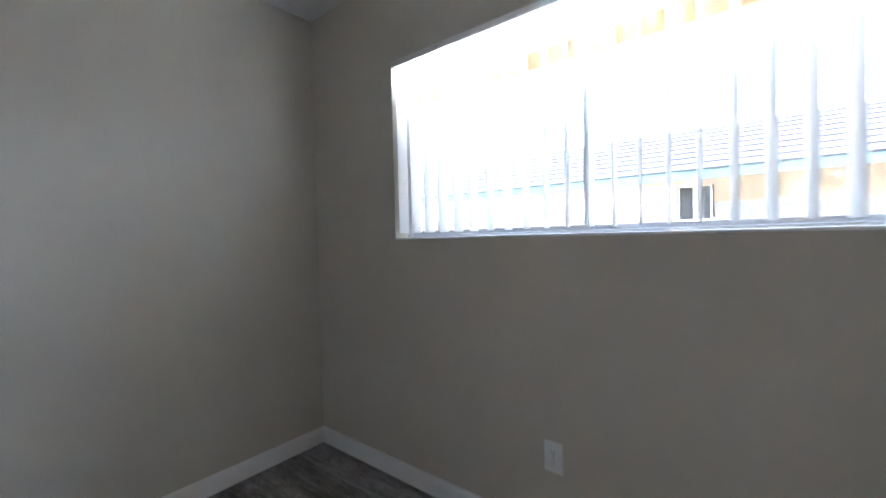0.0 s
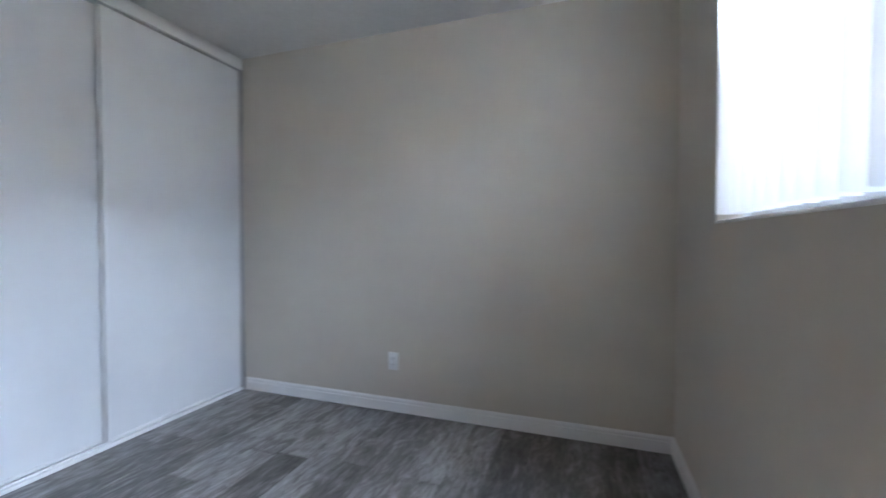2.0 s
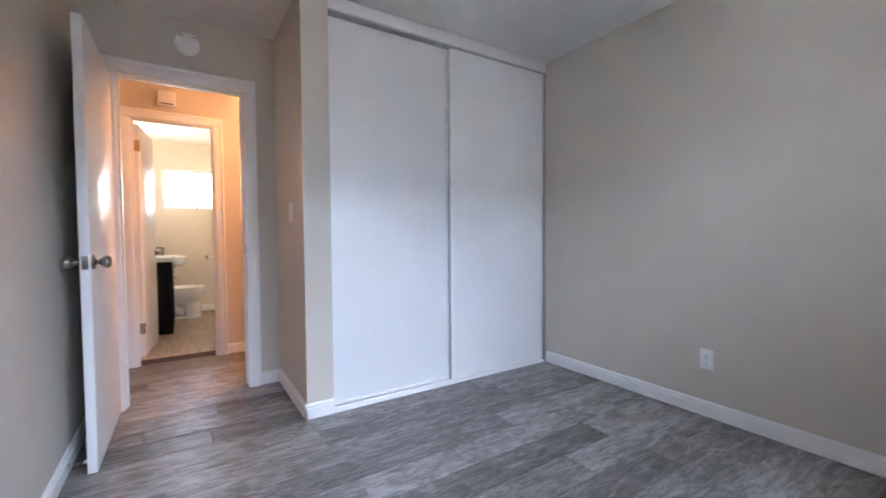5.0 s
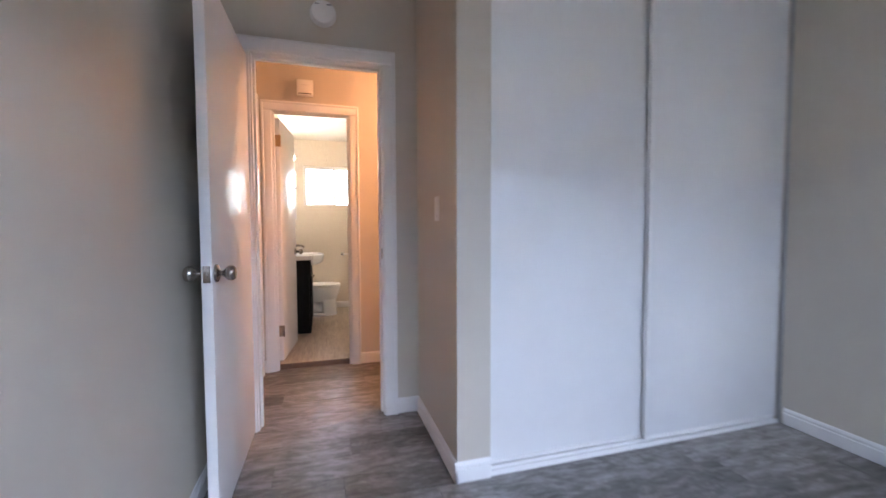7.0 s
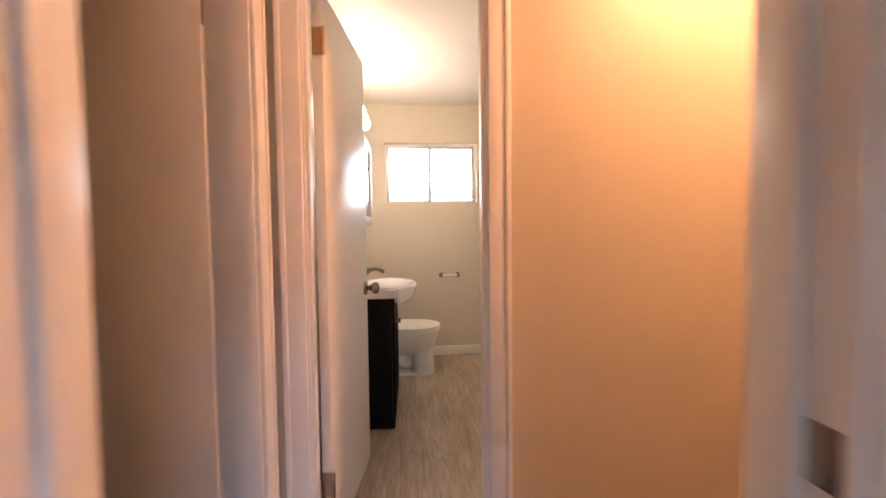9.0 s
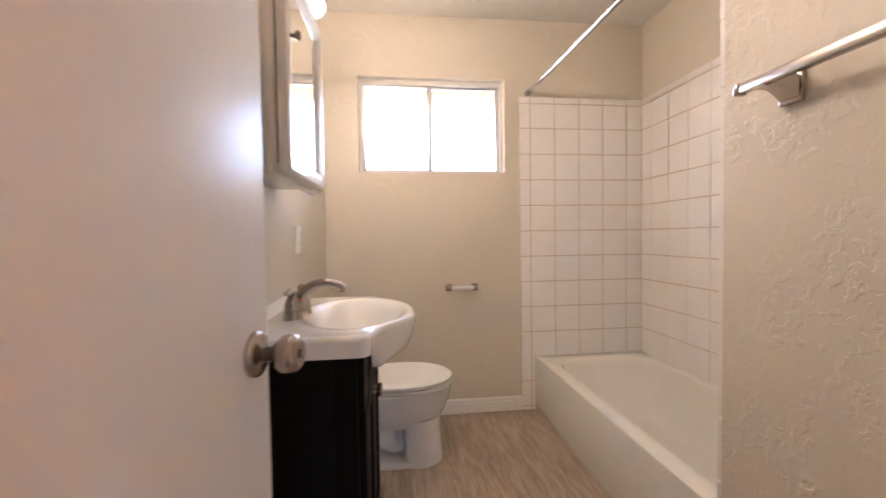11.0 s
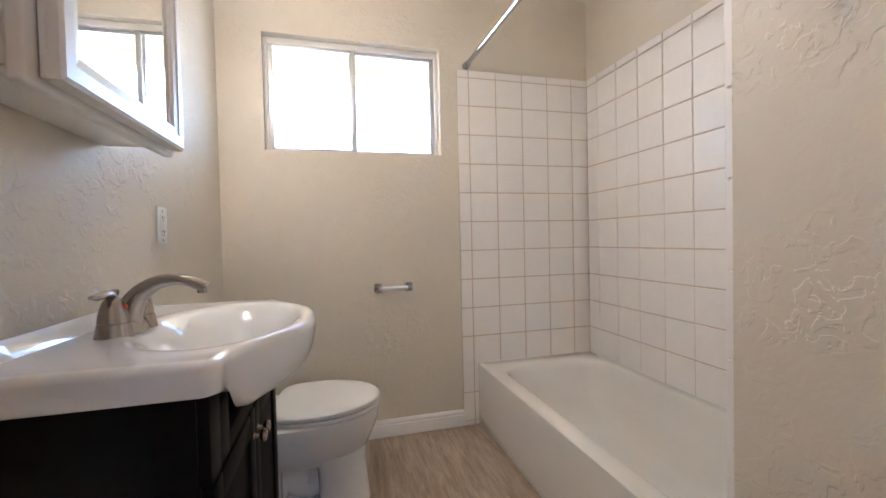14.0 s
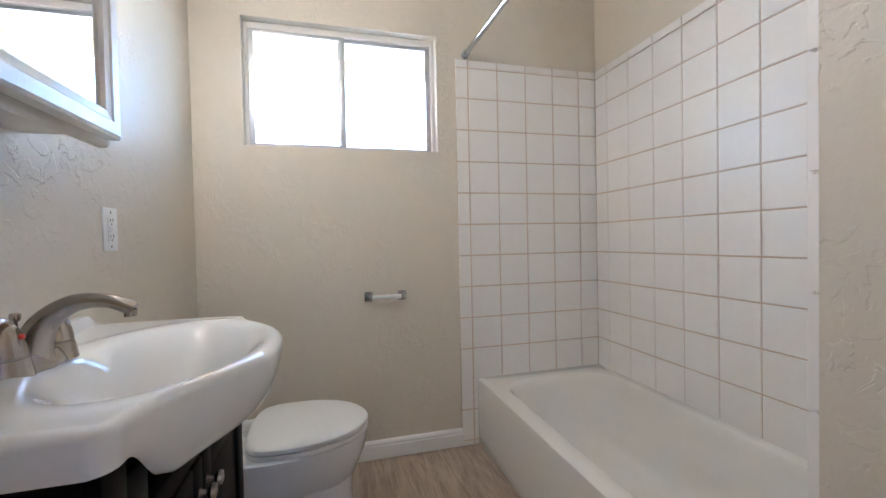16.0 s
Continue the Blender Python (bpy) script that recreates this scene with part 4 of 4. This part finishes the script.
rod = thing("shower_rod", "chrome shower curtain rod across the tub alcove", "shower rod")
part("tube", tube(bmesh.new(), [(XW + 0.02, 0.855, 1.968), (XT, 0.855, 1.93)], 0.0125, 16), CHROME, rod)
part("end_socket", tube(bmesh.new(), [(XW + 0.001, 0.855, 1.969), (XW + 0.035, 0.855, 1.968)], 0.019, 18), STEEL_TRACK, rod)

# bathroom window
bw = thing("window_2", "small two-pane aluminium sliding window, bright outside", "window", kind="structure")
bx0, bx1 = XW - 0.085, XW - 0.045
BM = 0.254
for d in ((W2[0], W2[0] + 0.018, W2[2], W2[3]), (W2[1] - 0.018, W2[1], W2[2], W2[3]), (W2[0] + 0.018, W2[1] - 0.018, W2[2], W2[2] + 0.012), (W2[0] + 0.018, W2[1] - 0.018, W2[3] - 0.030, W2[3])):
    part("window_frame", boxes((bx0, bx1, *d), bevel=0.002), CABINET_WHITE, bw)
for y0, y1, x in ((W2[0] + 0.018, BM + 0.016, bx0 + 0.024), (BM - 0.016, W2[1] - 0.018, bx0 + 0.006)):
    for d in ((y0, y0 + 0.024, W2[2] + 0.012, W2[3] - 0.03), (y1 - 0.024, y1, W2[2] + 0.012, W2[3] - 0.03), (y0 + 0.018, y1 - 0.018, W2[2] + 0.012, W2[2] + 0.024), (y0 + 0.018, y1 - 0.018, W2[3] - 0.046, W2[3] - 0.03)):
        part("sash_bar", boxes((x, x + 0.014, *d), bevel=0.0015), ALUMINIUM, bw)
    p = part("pane", boxes((x + 0.005, x + 0.009, y0 + 0.016, y1 - 0.016, W2[2] + 0.022, W2[3] - 0.044)), BATH_GLASS, bw)
    p.visible_shadow = False
part("sash_latch", boxes((bx0 + 0.036, bx0 + 0.050, BM - 0.012, BM, W2[2] + 0.035, W2[2] + 0.10), bevel=0.002), STEEL_TRACK, bw)
for z in (W2[2] + 0.06, W2[2] + 0.40):
    part("sash_clip", boxes((bx0 + 0.018, bx0 + 0.026, W2[1] - 0.046, W2[1] - 0.034, z, z + 0.014), bevel=0.002), STEEL_TRACK, bw)


# ---- outside ----
XO = -4.105                               # west face of the house
structure("ground", boxes((-400, 400, -400, 400, -0.5, -0.2)), CONCRETE, "pale concrete yard around the house", "ground")

eave = thing("eave", "cream roof overhang with painted soffit and fascia", "eave", kind="structure")
# the western overhang is unseen, added to keep sun off the bathroom window
for side, xa, xb in ((1, XE + 0.16, XE + 0.77), (-1, XO - 0.95, XO - 0.16)):
    part("soffit", boxes((xa, xb, -6, 8, 2.21, 2.25)), SOFFIT, eave)
    edge = xb if side > 0 else xa
    part("fascia", boxes((edge - 0.02, edge + 0.02, -6, 8, 2.12, 2.34), bevel=0.004), SOFFIT, eave)
    part("fascia_strip", boxes((edge + side * 0.02 - 0.012, edge + side * 0.02 + 0.012, -6, 8, 2.12, 2.16), bevel=0.003), SOFFIT, eave)
part("roof_deck", boxes((XO - 1.0, XE + 0.80, -6, 8, 2.66, 2.72)), SHINGLE, eave)
outer = thing("outer_wall", "cream stucco outside walls of the house", "wall", kind="structure")
for y0, y1 in ((-6, YS - 0.1), (YN + 0.1, 8)):
    part("stucco_wall", boxes((XE + 0.02, XE + 0.16, y0, y1, -0.25, 2.66)), STUCCO, outer)
for y0, y1 in ((-6, -0.5), (1.54, 8)):
    part("stucco_wall", boxes((XO - 0.16, XO - 0.02, y0, y1, -0.25, 2.66)), STUCCO, outer)
for y in (-6, 8):
    part("stucco_wall", boxes((XO - 0.16, XE + 0.16, y - 0.1, y, -0.25, 2.66)), STUCCO, outer)

# neighbouring house
NX, EZ = 11.6, 2.44
house = thing("neighbour_house", "cream stucco house with blue-grey shingle roof", "house")
part("wall", wall_mesh("x", NX + 0.5, NX + 0.7, -14, 22, -0.25, EZ + 0.1, [(1.41, 2.06, 1.45, 2.18)]), STUCCO, house)
part("fascia", boxes((NX - 0.03, NX + 0.02, -14.5, 22.5, EZ - 0.16, EZ + 0.04)), TEAL, house, "pale teal painted fascia board")
part("soffit", boxes((NX, NX + 0.6, -14.5, 22.5, EZ - 0.02, EZ)), SOFFIT, house)
roof = part("roof", rings(bmesh.new(), [[Vector((NX - 0.02, y, EZ + 0.02)), Vector((NX + 4.4, y, EZ + 1.80)), Vector((NX + 9.2, y, EZ + 0.02))] for y in (-14.5, 22.5)]), SHINGLE, house, "blue-grey asphalt shingle roof")
for i in range(9):
    bm = bmesh.new()
    t0, t1 = i / 9, (i + 1.06) / 9
    a = Vector((NX - 0.06, 0, EZ + 0.035)).lerp(Vector((NX + 4.4, 0, EZ + 1.835)), t0)
    b = Vector((NX - 0.06, 0, EZ + 0.035)).lerp(Vector((NX + 4.4, 0, EZ + 1.835)), min(1, t1))
    n = Vector((-1.8, 0, 4.46)).normalized()
    rings(bm, [[Vector((p.x, y, p.z)) for p in (a, a + n * 0.03, b + n * 0.01, b)] for y in (-14.5, 22.5)])
    part("shingle_course", bm, SHINGLE, roof)
hw = part("window", boxes((NX + 0.50, NX + 0.53, 1.37, 1.43, 1.41, 2.22), (NX + 0.50, NX + 0.53, 2.04, 2.10, 1.41, 2.22), (NX + 0.50, NX + 0.53, 1.70, 1.76, 1.45, 2.18), (NX + 0.48, NX + 0.53, 1.37, 2.10, 1.39, 1.45), (NX + 0.50, NX + 0.53, 1.43, 2.04, 2.22, 2.22)), PLASTIC, house)
part("window_blind", boxes((NX + 0.60, NX + 0.62, 1.41, 2.06, 1.80, 2.18)), THRESHOLD, hw, "brown slatted blind behind the glass")
part("window_glass", boxes((NX + 0.56, NX + 0.57, 1.41, 2.06, 1.45, 2.18)), DARK, hw)


# tree beyond the corner of the bedroom
def tree(x, y, height, spread, count, seed):
    rnd = random.Random(seed)
    t = thing("tree", "leafy green tree beside the houses", "tree", (x, y, -0.2))
    bm = bmesh.new()
    tube(bm, bend([(0, 0, 0), (0.05, 0.02, height * 0.25), (-0.04, 0.06, height * 0.5), (0.03, 0, height * 0.8)], 4), [0.16 - 0.009 * i for i in range(13)], 9)
    tips = []
    for i in range(12):
        a, z = rnd.uniform(0, math.tau), rnd.uniform(0.3, 0.75) * height
        tip = Vector((math.cos(a) * spread * rnd.uniform(0.5, 0.9), math.sin(a) * spread * rnd.uniform(0.5, 0.9), z + rnd.uniform(0.2, 0.9)))
        tube(bm, bend([(0, 0, z), tip * 0.5 + Vector((0, 0, z * 0.5 + 0.1)), tip], 3), [0.05 - 0.006 * k for k in range(7)], 6)
        tips.append(tip)
    part("trunk", bm, BARK, t)
    verts, faces = [], []
    for i in range(count):
        c = rnd.choice(tips) + Vector((rnd.gauss(0, 0.42), rnd.gauss(0, 0.42), rnd.gauss(0, 0.4)))
        q = Euler((rnd.uniform(0, 6), rnd.uniform(0, 6), rnd.uniform(0, 6))).to_matrix()
        s = rnd.uniform(0.05, 0.10)
        k = len(verts)
        verts += [c + q @ Vector(p) * s for p in ((-1, 0, 0), (0, -0.45, 0.12), (1, 0, 0), (0, 0.45, 0.12))]
        faces.append((k, k + 1, k + 2, k + 3))
    me = bpy.data.meshes.new("crown")
    me.from_pydata(verts, [], faces)
    me.materials.append(LEAF)
    crown = new("crown", me)
    crown.parent = t
    tagged(crown, kind="stuff")
    return t


tree(6.6, 8.2, 4.2, 1.3, 2600, 4)


# ---- wall tiles ----
TP = 0.1575
tile_meshes = {}


def tile_at(parent, axis, out, plane, s0, s1, z0, z1, gap=0.0055, thick=0.0065):
    """One glazed tile on the plane, s0..s1 along the wall."""
    w, h = s1 - s0 - gap, z1 - z0 - gap
    if w < 0.012 or h < 0.008:
        return
    key = (round(w, 4), round(h, 4), thick)
    if key not in tile_meshes:
        bm = bmesh.new()
        b = 0.0018
        rings(bm, [[Vector((sx * (w / 2 - i), sy * (h / 2 - i), z)) for sx, sy in ((-1, -1), (1, -1), (1, 1), (-1, 1))] for i, z in ((0, 0), (0, thick - b), (b * 0.4, thick - b * 0.35), (b * 1.2, thick))], False)
        tile_meshes[key] = mesh_of("tile", bm, TILE, False)
    ob = new("tile", tile_meshes[key])
    ob.parent = parent
    s, z = (s0 + s1) / 2, (z0 + z1) / 2
    ob.matrix_basis = facing(*((plane, s, z) if axis == "x" else (s, plane, z)), out)


def cuts(a, b, first, pitch):
    """a, then every pitch from first, to b."""
    out, q = [a], first
    while q < b - 0.02:
        out.append(q)
        q += pitch
    return out + [b]


ZTOP, ZCAP, Z1 = 1.947, 1.905, 1.7535
zs = [ZTOP, ZCAP] + [Z1 - i * TP for i in range(10)]
zs = [z for z in zs if z > RIM + 0.012] + [RIM - 0.004]
backs = thing("tile_backing", "white glazed square wall tiles with beige grout", "wall tiles", kind="structure")
part("grout_bed", boxes((XW, XW + 0.0065, 0.802, YR - 0.004, RIM, ZTOP - 0.003)), GROUT, backs)
part("grout_bed", boxes((XW, XW + 0.0065, 0.802, TY, 0, RIM)), GROUT, backs)
part("grout_bed", boxes((XW + 0.0065, XT, YR - 0.0065, YR, RIM, ZTOP - 0.003)), GROUT, backs)
part("grout_bed", boxes((XT - 0.0065, XT, YT + 0.010, YR - 0.0065, RIM, ZTOP - 0.003)), GROUT, backs)
cols = [0.800, 0.867] + [1.0245 + i * TP for i in range(4)] + [YR - 0.007]
for a, b in zip(cols, cols[1:]):
    for z1, z0 in zip(zs, zs[1:]):
        tile_at(backs, "x", "+x", XW + 0.005, a, b, z0, z1)
for z1, z0 in ((RIM, 0.183), (0.183, 0.026), (0.026, 0.0)):
    tile_at(backs, "x", "+x", XW + 0.005, 0.800, 0.867, z0, z1)
    tile_at(backs, "x", "+x", XW + 0.005, 0.867, TY + 0.001, z0, z1)
run = cuts(XW + 0.012, XT - 0.012, -4.287, 0.159)
for a, b in zip(run, run[1:]):
    for z1, z0 in zip(zs, zs[1:]):
        tile_at(backs, "y", "-y", YR - 0.005, a, b, z0, z1)
ret = [YT - 0.003, YT + 0.062] + [YT + 0.062 + TP * i for i in range(1, 5)] + [YR - 0.012]
for a, b in zip(ret, ret[1:]):
    for z1, z0 in zip(zs, zs[1:]):
        tile_at(backs, "x", "-x", XT + 0.002, a, b, z0, z1, thick=0.0145)

# ---- floor planks ----
rnd = random.Random(7)
plank_meshes = {}


def plank(x0, x1, y0, y1):
    w, h = x1 - x0 - 0.002, y1 - y0 - 0.002
    key = (round(w, 3), round(h, 3))
    if key not in plank_meshes:
        bm = bmesh.new()
        b = 0.0012
        rings(bm, [[Vector((sx * (w / 2 - i), sy * (h / 2 - i), z)) for sx, sy in ((-1, -1), (1, -1), (1, 1), (-1, 1))] for i, z in ((0, -0.006), (0, -b), (b, 0))], False)
        plank_meshes[key] = mesh_of("plank", bm, PLANK, False)
    ob = new("plank", plank_meshes[key])
    ob.parent = floor
    ob.matrix_basis = pose((x0 + x1) / 2, (y0 + y1) / 2, 0)


PW, PL = 0.178, 1.22
x = XE
row = 0
while x > XH - 0.04:
    xa = max(x - PW, XH - 0.04)
    lo, hi = (YS, YN) if xa > XD + 0.2 else (-0.6 if xa < XDH else YS, 3.0 if xa < XDH else YN)
    y = lo - rnd.uniform(0.05, 1.0)
    while y < hi:
        a, b = max(y, lo), min(y + PL, hi)
        if b - a > 0.03:
            plank(xa, x, a, b)
        y += PL
    x, row = xa, row + 1

# ---- the bathroom grid, scaled 0.94 to suit the camera, stepped above the hall floor ----
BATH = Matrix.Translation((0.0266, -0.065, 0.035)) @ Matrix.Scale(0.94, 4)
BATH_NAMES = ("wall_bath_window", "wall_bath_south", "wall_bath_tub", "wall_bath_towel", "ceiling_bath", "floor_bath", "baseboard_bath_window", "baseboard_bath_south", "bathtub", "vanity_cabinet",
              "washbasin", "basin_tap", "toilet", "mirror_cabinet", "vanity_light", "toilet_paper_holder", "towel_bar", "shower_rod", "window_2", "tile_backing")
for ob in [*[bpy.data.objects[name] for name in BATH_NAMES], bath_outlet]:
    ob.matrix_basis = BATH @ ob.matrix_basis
